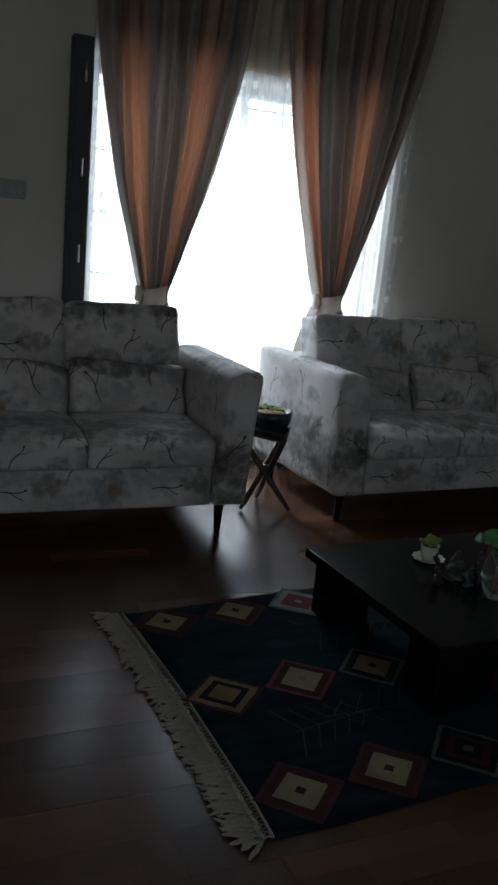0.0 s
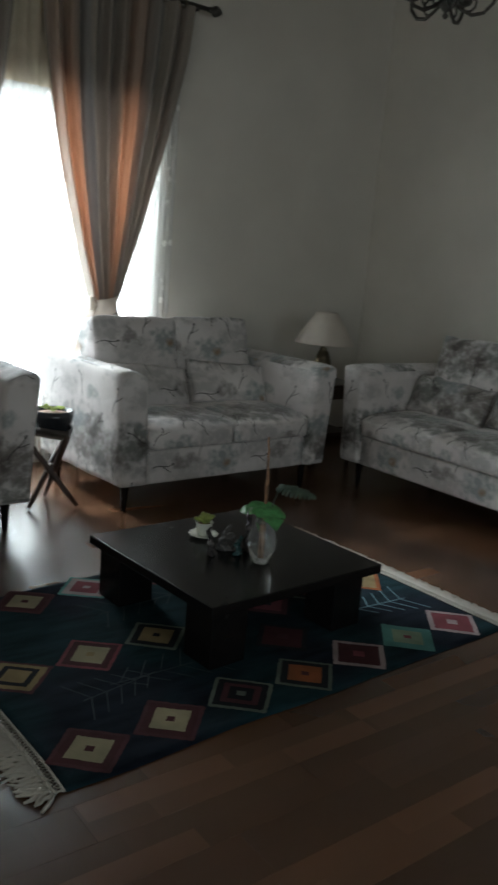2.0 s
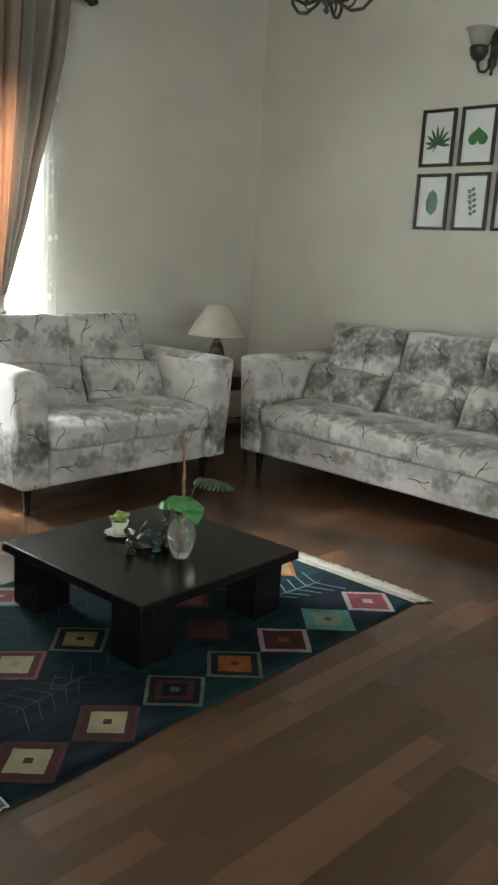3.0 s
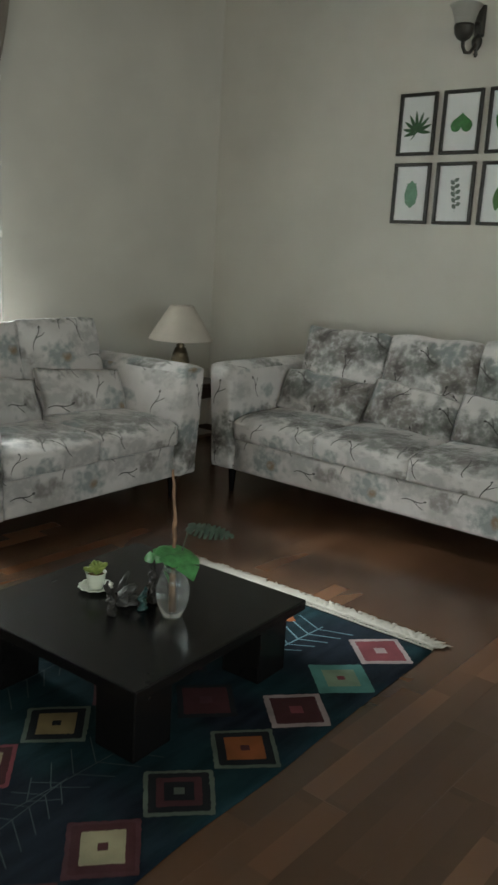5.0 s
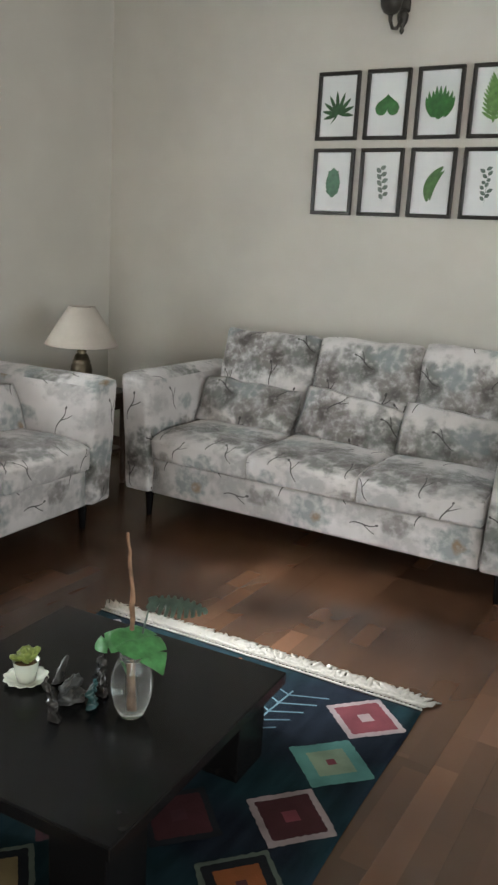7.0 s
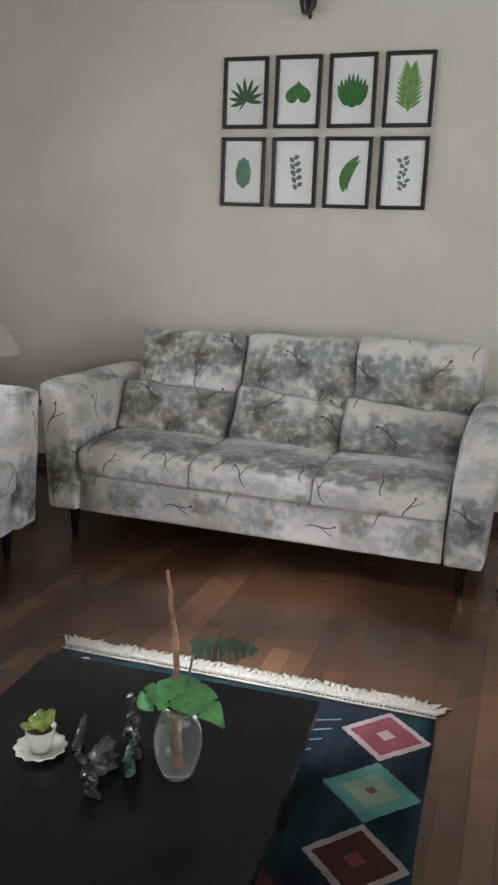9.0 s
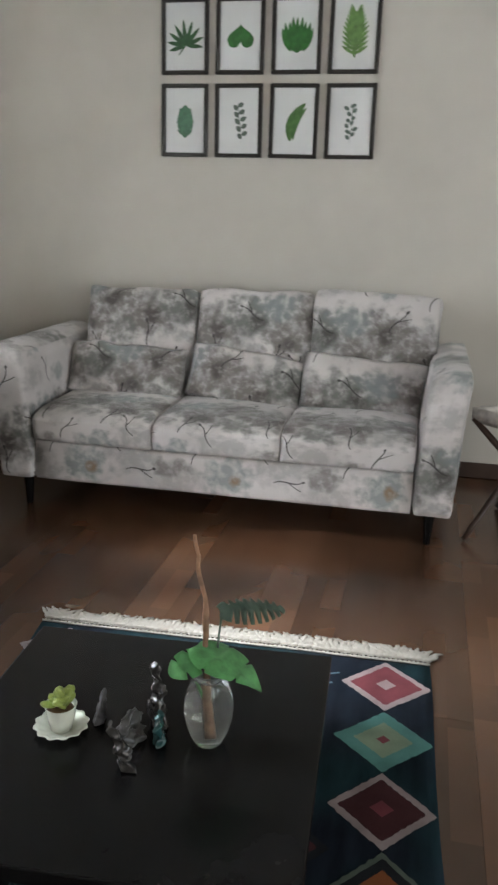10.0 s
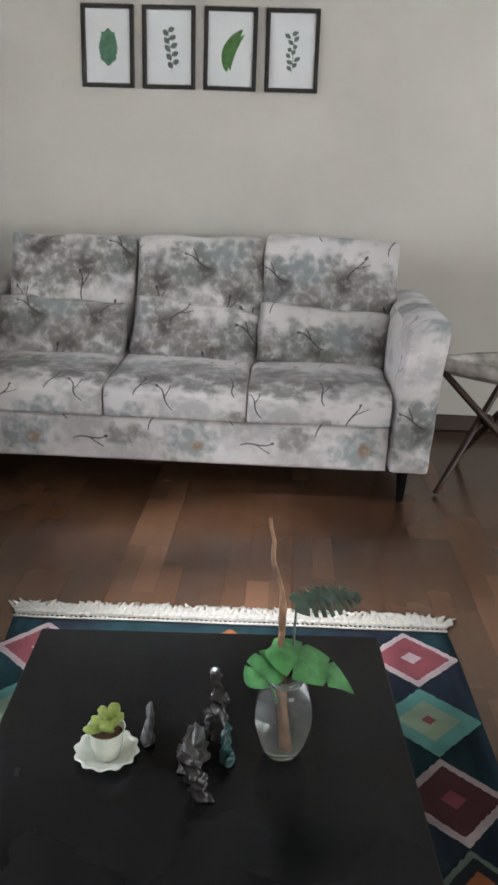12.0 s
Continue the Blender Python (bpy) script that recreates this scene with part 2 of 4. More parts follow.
def curtain_cloth():
    """Satin with upright stripes of slate grey and apricot, thin enough to glow against the window."""
    m, t, b = nodes_of("striped_satin")
    uv = t.nodes.new("ShaderNodeUVMap")
    uv.uv_map = "across"
    sep = t.nodes.new("ShaderNodeSeparateXYZ")
    link(t, uv.outputs[0], sep.inputs[0])
    s = math_node(t, "FRACT", math_node(t, "MULTIPLY", sep.outputs[0], 2.0))
    col = ramp(t, s, [(0.0, (0.240, 0.203, 0.172)), (0.24, (0.248, 0.211, 0.176)), (0.35, (0.274, 0.199, 0.151)), (0.56, (0.290, 0.207, 0.155)), (0.68, (0.248, 0.221, 0.196)), (0.80, (0.215, 0.203, 0.194)), (0.84, (0.315, 0.272, 0.225)), (1.0, (0.257, 0.226, 0.196))])
    thread = tex(t, "ShaderNodeTexNoise", 160.0, coords(t), detail=2.0)
    col = mix(t, ramp(t, thread.outputs["Fac"], [(0.35, grey(0.25)), (0.65, grey(0))]), col, (0.12, 0.10, 0.09))
    link(t, col, b.inputs["Base Color"])
    b.inputs["Roughness"].default_value = 0.5
    b.inputs["Sheen Weight"].default_value = 0.2
    bump(t, b, thread.outputs["Fac"], 0.25, 0.001)
    tr = t.nodes.new("ShaderNodeBsdfTranslucent")
    dye = ramp(t, s, [(0.0, (0.085, 0.062, 0.05)), (0.22, (0.10, 0.07, 0.055)), (0.37, (0.40, 0.155, 0.08)), (0.54, (0.47, 0.185, 0.095)), (0.70, (0.08, 0.063, 0.056)), (0.80, (0.065, 0.06, 0.062)), (0.86, (0.12, 0.09, 0.072)), (1.0, (0.085, 0.062, 0.05))])
    link(t, dye, tr.inputs["Color"])
    mx = t.nodes.new("ShaderNodeMixShader")
    mx.inputs[0].default_value = 0.22
    link(t, b.outputs[0], mx.inputs[1])
    link(t, tr.outputs[0], mx.inputs[2])
    link(t, mx.outputs[0], t.nodes["Material Output"].inputs["Surface"])
    return m


def sheer_cloth():
    """White voile with embroidered sprigs in upright rows."""
    m, t, b = nodes_of("white_voile")
    c = coords(t)
    s = t.nodes.new("ShaderNodeMapping")
    s.inputs["Scale"].default_value = (1.0, 0.0, 0.62)
    link(t, c, s.inputs["Vector"])
    v = tex(t, "ShaderNodeTexVoronoi", 22.0, s.outputs[0], randomness=0.55)
    spots = ramp(t, v.outputs["Distance"], [(0.22, grey(1)), (0.34, grey(0))])
    patch = ramp(t, tex(t, "ShaderNodeTexNoise", 7.0, s.outputs[0], detail=2.0).outputs["Fac"], [(0.46, grey(0)), (0.54, grey(1))])
    dens = math_node(t, "MULTIPLY", spots, patch)
    clear = t.nodes.new("ShaderNodeBsdfTransparent")
    tr = t.nodes.new("ShaderNodeBsdfTranslucent")
    tr.inputs["Color"].default_value = (0.86, 0.86, 0.84, 1)
    b.inputs["Base Color"].default_value = (0.84, 0.83, 0.80, 1)
    b.inputs["Roughness"].default_value = 0.9
    m1 = t.nodes.new("ShaderNodeMixShader")
    m1.inputs[0].default_value = 0.5
    link(t, b.outputs[0], m1.inputs[1])
    link(t, tr.outputs[0], m1.inputs[2])
    m2 = t.nodes.new("ShaderNodeMixShader")
    link(t, ramp(t, dens, [(0.0, grey(0.58)), (1.0, grey(0.9))]), m2.inputs[0])
    link(t, clear.outputs[0], m2.inputs[1])
    link(t, m1.outputs[0], m2.inputs[2])
    link(t, m2.outputs[0], t.nodes["Material Output"].inputs["Surface"])
    return m


def glass(name, tint=(1, 1, 1), rough=0.02):
    m, t, b = nodes_of(name)
    b.inputs["Base Color"].default_value = (*tint, 1)
    b.inputs["Transmission Weight"].default_value = 1
    n = tex(t, "ShaderNodeTexNoise", 20.0, coords(t))
    link(t, ramp(t, n.outputs["Fac"], [(0.3, grey(rough)), (0.8, grey(rough + 0.06))]), b.inputs["Roughness"])
    b.inputs["IOR"].default_value = 1.46
    return m


VELVET = fabric_print("printed_velvet")
WOOD = floor_wood()
WALL = plain("wall_paint", (0.56, 0.53, 0.48), 0.85, vary=0.05, scale=2.0, relief=0.2, fine=90.0, spec=0.25)
CEIL = plain("ceiling_paint", (0.62, 0.61, 0.58), 0.9, vary=0.04, scale=2.0)
SKIRT = plain("skirting_wood", (0.05, 0.027, 0.018), 0.45, vary=0.25)
# made-up darker colour for the unseen walls, so they bounce less light
FARWALL = plain("unseen_wall_paint", (0.36, 0.30, 0.22), 0.85, vary=0.06, scale=2.0)
BLACKWOOD = plain("black_lacquered_wood", (0.0065, 0.0062, 0.0064), 0.24, vary=0.25, scale=5.0, relief=0.04, fine=60.0, spec=0.16)
DARKWOOD = plain("dark_stained_wood", (0.045, 0.024, 0.015), 0.42, vary=0.3, scale=18.0, relief=0.2)
FRAMEWOOD = plain("window_frame_paint", (0.035, 0.036, 0.04), 0.5, vary=0.2)
IRON = plain("wrought_iron", (0.05, 0.045, 0.04), 0.45, 0.6, vary=0.25)
STEEL = plain("brushed_steel", (0.55, 0.54, 0.52), 0.35, 1.0, vary=0.1)
BRASS = plain("aged_brass", (0.17, 0.14, 0.095), 0.4, 0.85, vary=0.3)
CURTAIN = curtain_cloth()
TIE = cloth("cream_satin", (0.50, 0.44, 0.38), through=0.12)
SHEER = sheer_cloth()


# ---- builders ----
def mesh_of(name, bm, material, smooth=True):
    me = bpy.data.meshes.new(name)
    bm.normal_update()
    bm.to_mesh(me)
    bm.free()
    for mt in material if isinstance(material, (list, tuple)) else (material,):
        me.materials.append(mt)
    for p in me.polygons:
        p.use_smooth = smooth
    return me


def part(name, bm, material, parent=None, label="", smooth=True):
    """Links a bmesh as one mesh object, under a thing or a part."""
    ob = new(name, mesh_of(name, bm, material, smooth))
    ob.parent = parent
    if label:
        ob["label"] = label
    return ob


def thing(name, m, label, category, group="", kind=""):
    ob = new(name)
    ob.empty_display_size = 0.1
    ob.matrix_basis = m
    return tagged(ob, label, category, group, kind)


def box(bm, x0, x1, y0, y1, z0, z1, bevel=0.0, seg=2, m=None):
    made = bmesh.ops.create_cube(bm, size=1)["verts"]
    for v in made:
        v.co = Vector(((x0 + x1) / 2 + v.co.x * (x1 - x0), (y0 + y1) / 2 + v.co.y * (y1 - y0), (z0 + z1) / 2 + v.co.z * (z1 - z0)))
        if m is not None:
            v.co = m @ v.co
    if bevel:
        edges = list({e for v in made for e in v.link_edges})
        bmesh.ops.bevel(bm, geom=edges, offset=bevel, segments=seg, affect="EDGES", profile=0.5)
    return bm


def soft(bm, centre, size, r, bulge=(0, 0, 0), n=9, m=None, crumple=0.0, seed=0.0, shape=None, cut=(0.0, 0.0)):
    """A stuffed block: rounded by r, swelling by bulge on its x, y and z faces, crumpled a little; its cloth is laid on from front to top and sides, cut from the roll at (u, v)."""
    h = Vector(size) / 2
    verts = {}
    uv = bm.loops.layers.uv.new("print")

    def laid(axis, side, p):
        x, y, z = p[0] * h.x, p[1] * h.y, p[2] * h.z
        if axis == 0:
            x, z = side * (h.x + y + h.y), z
        elif axis == 2:
            z = side * (h.z + y + h.y)
        return (x + cut[0], z + cut[1])

    def vert(p):
        key = tuple(round(a, 5) for a in p)
        if key not in verts:
            q = Vector((p[0] * h.x, p[1] * h.y, p[2] * h.z))
            core = Vector([max(-h[i] + r, min(h[i] - r, q[i])) for i in range(3)])
            off = q - core
            if off.length > 1e-9:
                q = core + off.normalized() * r if sum(abs(o) > 1e-9 for o in off) > 1 else q
            for i in range(3):
                j, k = (i + 1) % 3, (i + 2) % 3
                q[i] += math.copysign(1, p[i]) * abs(p[i]) * bulge[i] * (1 - p[j] ** 2) ** 0.7 * (1 - p[k] ** 2) ** 0.7
            if crumple:
                s = q * 9 + Vector((seed, seed * 1.7, -seed))
                q += crumple * Vector((noise.noise(s), noise.noise(s + Vector((31, 0, 0))), noise.noise(s + Vector((0, 47, 0)))))
            if shape:
                q = shape(q)
            q += Vector(centre)
            verts[key] = bm.verts.new(m @ q if m is not None else q)
        return verts[key]

    def spread(i):
        a = 2 * i / n - 1
        return math.copysign(abs(a) ** 0.8, a)

    g = [spread(i) for i in range(n + 1)]
    for axis in range(3):
        for side in (-1, 1):
            for i in range(n):
                for j in range(n):
                    quad, flat = [], {}
                    for a, b in ((g[i], g[j]), (g[i + 1], g[j]), (g[i + 1], g[j + 1]), (g[i], g[j + 1])):
                        p = [0, 0, 0]
                        p[axis], p[(axis + 1) % 3], p[(axis + 2) % 3] = side, a, b
                        quad.append(vert(p))
                        flat[quad[-1]] = laid(axis, side, p)
                    if side < 0:
                        quad.reverse()
                    if len(set(quad)) == 4:
                        for lp in bm.faces.new(quad).loops:
                            lp[uv].uv = flat[lp.vert]
    return bm


def lathe(bm, profile, seg=24, at=(0, 0, 0), m=None, wobble=0.0, closed=True):
    rings = []
    for r, z in profile:
        ring = []
        for i in range(seg):
            a = 2 * math.pi * i / seg
            k = 1 + wobble * noise.noise((math.cos(a) * 1.7 + z * 9, math.sin(a) * 1.7, z * 14 + at[0]))
            p = Vector((at[0] + r * k * math.cos(a), at[1] + r * k * math.sin(a), at[2] + z))
            ring.append(bm.verts.new(m @ p if m is not None else p))
        rings.append(ring)
    for a, b in zip(rings, rings[1:]):
        for i in range(seg):
            bm.faces.new((a[i], a[(i + 1) % seg], b[(i + 1) % seg], b[i]))
    if closed:
        bm.faces.new(rings[0][::-1])
        bm.faces.new(rings[-1])
    return bm


def tube(bm, points, radii, seg=8):
    """A round bar along points."""
    pts = [Vector(p) for p in points]
    if isinstance(radii, (int, float)):
        radii = [radii] * len(pts)
    rings, side = [], None
    for i, p in enumerate(pts):
        d = (pts[min(i + 1, len(pts) - 1)] - pts[max(i - 1, 0)]).normalized()
        if side is None:
            side = d.orthogonal().normalized()
        side = (side - d * side.dot(d)).normalized()
        up = d.cross(side)
        rings.append([bm.verts.new(p + radii[i] * (math.cos(2 * math.pi * k / seg) * side + math.sin(2 * math.pi * k / seg) * up)) for k in range(seg)])
    for a, b in zip(rings, rings[1:]):
        for k in range(seg):
            bm.faces.new((a[k], a[(k + 1) % seg], b[(k + 1) % seg], b[k]))
    bm.faces.new(rings[0][::-1])
    bm.faces.new(rings[-1])
    return bm


def B():
    return bmesh.new()


# ---- the room ----
def wall(name, label, *boxes):
    bm = B()
    for b in boxes:
        box(bm, *b)
    return tagged(part(name, bm, FARWALL if name in ("wall_west", "wall_south") else WALL, smooth=False), label, "wall", kind="structure")


T = 0.25
wall("wall_north", "grey-beige painted wall around the tall curtained window",
     (XW - T, WX0, YN, YN + T, 0, ZC), (WX1, XE + T, YN, YN + T, 0, ZC), (WX0, WX1, YN, YN + T, WZ1, ZC), (WX0, WX1, YN, YN + T, -0.05, WZ0))
wall("wall_east", "plain grey-beige painted wall with a sofa before it", (XE, XE + T, YS - T, YN, 0, ZC))
# west and south walls are unseen; their openings only let the fill lamps in
wall("wall_west", "unseen ochre painted wall with an opening added for fill light", (XW - T, XW, YS - T, UY0, 0, ZC), (XW - T, XW, UY1, YN, 0, ZC), (XW - T, XW, UY0, UY1, 0, UZ0), (XW - T, XW, UY0, UY1, UZ1, ZC))
wall("wall_south", "unseen ochre painted wall with a wide opening added for fill light", (XW, VX0, YS - T, YS, 0, ZC), (VX1, XE, YS - T, YS, 0, ZC), (VX0, VX1, YS - T, YS, 0, VZ0), (VX0, VX1, YS - T, YS, VZ1, ZC))
tagged(part("ceiling", box(B(), XW - T, XE + T, YS - T, YN + T, ZC, ZC + 0.15), CEIL, smooth=False), "off-white painted plaster ceiling", "ceiling", kind="structure")

skirting = tagged(part("baseboard", box(B(), XE - 0.014, XE - 0.001, YS, YN - 0.001, 0.002, 0.085, 0.003, 1), SKIRT, smooth=False), "narrow painted skirting board along the walls", "baseboard", kind="structure")
part("board", box(B(), WX1 + 0.06, XE - 0.016, YN - 0.014, YN - 0.001, 0.002, 0.085, 0.003, 1), SKIRT, skirting, smooth=False)
part("board", box(B(), XW, WX0 - 0.13, YN - 0.014, YN - 0.001, 0.002, 0.085, 0.003, 1), SKIRT, skirting, smooth=False)

# window: dark frame, two leaves of small panes behind iron bars
window = thing("window_1", pose(WX0, YN + 0.14, 0), "tall window with dark frame and iron bars behind voile", "window", kind="structure")
W = WX1 - WX0
GLASS = glass("window_glass")


def leaf_frame(bm, x0, x1, z0, z1, w):
    box(bm, x0, x0 + w, 0, 0.05, z0, z1, 0.004, 1)
    box(bm, x1 - w, x1, 0, 0.05, z0, z1, 0.004, 1)
    box(bm, x0 + w, x1 - w, 0.002, 0.048, z0, z0 + w * 1.3, 0.004, 1)
    box(bm, x0 + w, x1 - w, 0.002, 0.048, z1 - w, z1, 0.004, 1)
    return bm


part("window_frame", leaf_frame(B(), 0.001, W - 0.001, WZ0 + 0.001, WZ1 - 0.001, 0.045), FRAMEWOOD, window, smooth=False)
for i in range(2):
    x0 = 0.047 + i * (W / 2 - 0.047)
    part("window_leaf", leaf_frame(B(), x0, x0 + W / 2 - 0.049, WZ0 + 0.065, WZ1 - 0.05, 0.022), STEEL, window, smooth=False)
    pane = part("pane", box(B(), x0 + 0.022, x0 + W / 2 - 0.07, 0.022, 0.027, WZ0 + 0.09, WZ1 - 0.07), GLASS, window, smooth=False)
    pane.visible_shadow = False
for i in range(6):
    z = WZ0 + 0.12 + i * 0.33
    part("grille_bar", tube(B(), [(0.02, 0.09, z), (W - 0.02, 0.09, z)], 0.005, 6), IRON, window)
for i in range(7):
    x = 0.06 + i * (W - 0.12) / 6
    part("grille_bar", tube(B(), [(x, 0.098, WZ0 + 0.01), (x, 0.098, WZ1 - 0.01)], 0.005, 6), IRON, window)

# the dark wooden leaf folded back beside the window, with its steel hinges
shutter = thing("shutter", pose(0.875, YN - 0.03, 0), "dark wooden shutter folded back beside the window", "shutter")
part("shutter_panel", box(box(B(), 0, 0.105, -0.05, 0.028, 0.42, 2.215, 0.006), 0.018, 0.087, -0.056, -0.049, 0.50, 2.14, 0.003), FRAMEWOOD, shutter, smooth=False)
for z in (0.60, 1.12, 1.55, 2.0):
    part("hinge", tube(B(), [(0.062, -0.062, z), (0.062, -0.062, z + 0.09)], 0.006), STEEL, shutter)

switch = thing("light_switch", pose(0.60, YN - 0.001, 1.455), "pale plastic light switch plate on the wall", "switch")
SWITCH = plain("switch_plastic", (0.34, 0.35, 0.34), 0.4, vary=0.04)
part("plate", box(B(), -0.075, 0.075, -0.012, 0, -0.045, 0.045, 0.004), SWITCH, switch)
for i in (-1, 0, 1):
    part("rocker", box(B(), i * 0.044 - 0.018, i * 0.044 + 0.018, -0.017, -0.0115, -0.03, 0.03, 0.002, 1), SWITCH, switch)

# outside: a plain pale sky behind the bars
OUT, ot, ob_ = nodes_of("pale_outdoors")
ob_.inputs["Emission Color"].default_value = (0.92, 0.97, 1, 1)
ob_.inputs["Emission Strength"].default_value = 6.0
tagged(part("backdrop", box(B(), -4, 8, 9, 9.1, -2, 3.2), OUT, smooth=False), "plain pale sky outside the window", "backdrop", kind="structure")


# ---- curtains ----
def curtain(x_top, x_tie, z_rod, z_tie, z_end, y0, folds, label, seed, bend):
    """A drape gathered into a tieback; x_top and x_tie are its edges at the rod and at the tie."""
    ob = thing("curtain", pose(0, y0, 0), label, "curtain", "pair of curtains")
    bm = B()
    uv = bm.loops.layers.uv.new("across")
    nu, nv = 150, 60
    grid = []
    for j in range(nv + 1):
        z = z_rod + (z_end - z_rod) * j / nv
        if z > z_tie:
            s, sr = [((z_rod - z) / (z_rod - z_tie)) ** k for k in bend]
        else:
            s = sr = 1 - 0.45 * (1 - math.exp(-(z_tie - z) * 3.2))
        l = x_top[0] + (x_tie[0] - x_top[0]) * s
        r = x_top[1] + (x_tie[1] - x_top[1]) * sr
        deep = 0.032 + 0.018 * s
        row = []
        for i in range(nu + 1):
            u = i / nu
            wob = 0.25 * noise.noise((u * 5, z * 0.8, seed))
            a = 2 * math.pi * (folds * u + wob + 0.4 * s * math.sin(u * 7 + seed))
            y = deep * (math.sin(a) + 0.3 * math.sin(2.3 * a + 1)) - 0.02 * s * math.sin(math.pi * u)
            x = l + (r - l) * u + 0.006 * math.cos(a)
            x += 0.006 * noise.noise((u * 3, z * 3, seed + 5))
            row.append((bm.verts.new((x, y, z)), u))
        grid.append(row)
    for j in range(nv):
        for i in range(nu):
            q = (grid[j][i], grid[j][i + 1], grid[j + 1][i + 1], grid[j + 1][i])
            f = bm.faces.new([a[0] for a in q])
            for lp, a in zip(f.loops, q):
                lp[uv].uv = (a[1] + 0.11 * seed, 0)
    part("drape", bm, CURTAIN, ob)
    bm = B()
    xm, half = (x_tie[0] + x_tie[1]) / 2, (x_tie[1] - x_tie[0]) / 2 + 0.012
    n = 28
    rings = []
    for j, (dz, k) in enumerate(((-0.05, 0.98), (-0.045, 1.03), (0.0, 1.0), (0.045, 1.06), (0.05, 1.0))):
        rings.append([bm.verts.new((xm + half * k * math.cos(2 * math.pi * i / n), 0.083 * k * math.sin(2 * math.pi * i / n) - 0.01, z_tie + dz + 0.018 * math.cos(2 * math.pi * i / n))) for i in range(n)])
    for a, b in zip(rings, rings[1:]):
        for i in range(n):
            bm.faces.new((a[i], a[(i + 1) % n], b[(i + 1) % n], b[i]))
    part("tieback", bm, TIE, ob, "cream satin tieback")
    bow = box(B(), x_tie[0] - 0.035, x_tie[0] + 0.01, -0.05, 0.0, z_tie - 0.03, z_tie + 0.055, 0.012)
    part("knot", bow, TIE, ob)
    for i in range(7):
        x = x_top[0] + (x_top[1] - x_top[0]) * (i + 0.5) / 7
        ring = [(x, 0.032 * math.cos(a), z_rod + 0.012 + 0.032 * math.sin(a)) for a in [2 * math.pi * k / 16 for k in range(17)]]
        part("curtain_ring", tube(B(), ring, 0.004, 6), BRASS, ob)
    return ob


YC = YN - 0.125
ROD = 2.80
curtain((0.945, 1.815), (1.27, 1.405), ROD, 0.975, 0.03, YC, 8, "slate and apricot striped curtain tied back before the window", 0.0, (1.75, 1.75))
curtain((1.955, 2.93), (2.335, 2.475), ROD, 0.995, 0.03, YC, 9, "slate and apricot striped curtain tied back, glowing against the window", 1.0, (1.5, 1.5))

rod = thing("curtain_rod", pose(0, YC, ROD + 0.012), "dark metal curtain rod with turned finials", "curtain rod")
part("pole", tube(B(), [(0.80, 0, 0), (3.04, 0, 0)], 0.014, 12), IRON, rod)
for x, s in ((0.80, -1), (3.04, 1)):
    part("finial", lathe(B(), [(0.012, 0), (0.02, 0.008), (0.012, 0.02), (0.03, 0.035), (0.034, 0.05), (0.024, 0.075), (0.008, 0.095)], 14, m=pose(x, 0, 0, 0, 90 * s)), IRON, rod)
for x in (0.86, 1.88, 2.96):
    part("bracket", box(box(B(), x - 0.012, x + 0.012, 0.0, 0.122, -0.024, -0.012, 0.003, 1), x - 0.02, x + 0.02, 0.114, 0.1245, -0.06, 0.05, 0.003, 1), IRON, rod)


def voile(x0, x1, z0, z1, y):
    bm = B()
    nu, nv = 200, 6
    grid = [[bm.verts.new((x0 + (x1 - x0) * i / nu, y + 0.009 * math.sin(2 * math.pi * 26 * i / nu + 1.3 * noise.noise((i * 0.05, j * 0.3, 2))), z0 + (z1 - z0) * j / nv)) for i in range(nu + 1)] for j in range(nv + 1)]
    for j in range(nv):
        for i in range(nu):
            bm.faces.new((grid[j][i], grid[j][i + 1], grid[j + 1][i + 1], grid[j + 1][i]))
    return bm


sheer = thing("sheer_curtain", pose(0, 0, 0), "white voile curtain with embroidered sprigs over the window", "curtain")
part("voile", voile(0.985, 1.885, 0.03, 2.76, YN - 0.036), SHEER, sheer)
part("voile", voile(1.885, 2.925, 0.03, 2.76, YN - 0.039), SHEER, sheer)
VALANCE = cloth("cream_voile_heading", (0.50, 0.43, 0.33), (0.58, 0.51, 0.40), through=0.35)
part("heading", voile(1.0, 2.84, 2.19, 2.77, YN - 0.058), VALANCE, sheer, "cream gathered heading strip")
part("wire", tube(B(), [(0.96, YN - 0.037, 2.765), (2.95, YN - 0.037, 2.765)], 0.005, 8), STEEL, sheer)


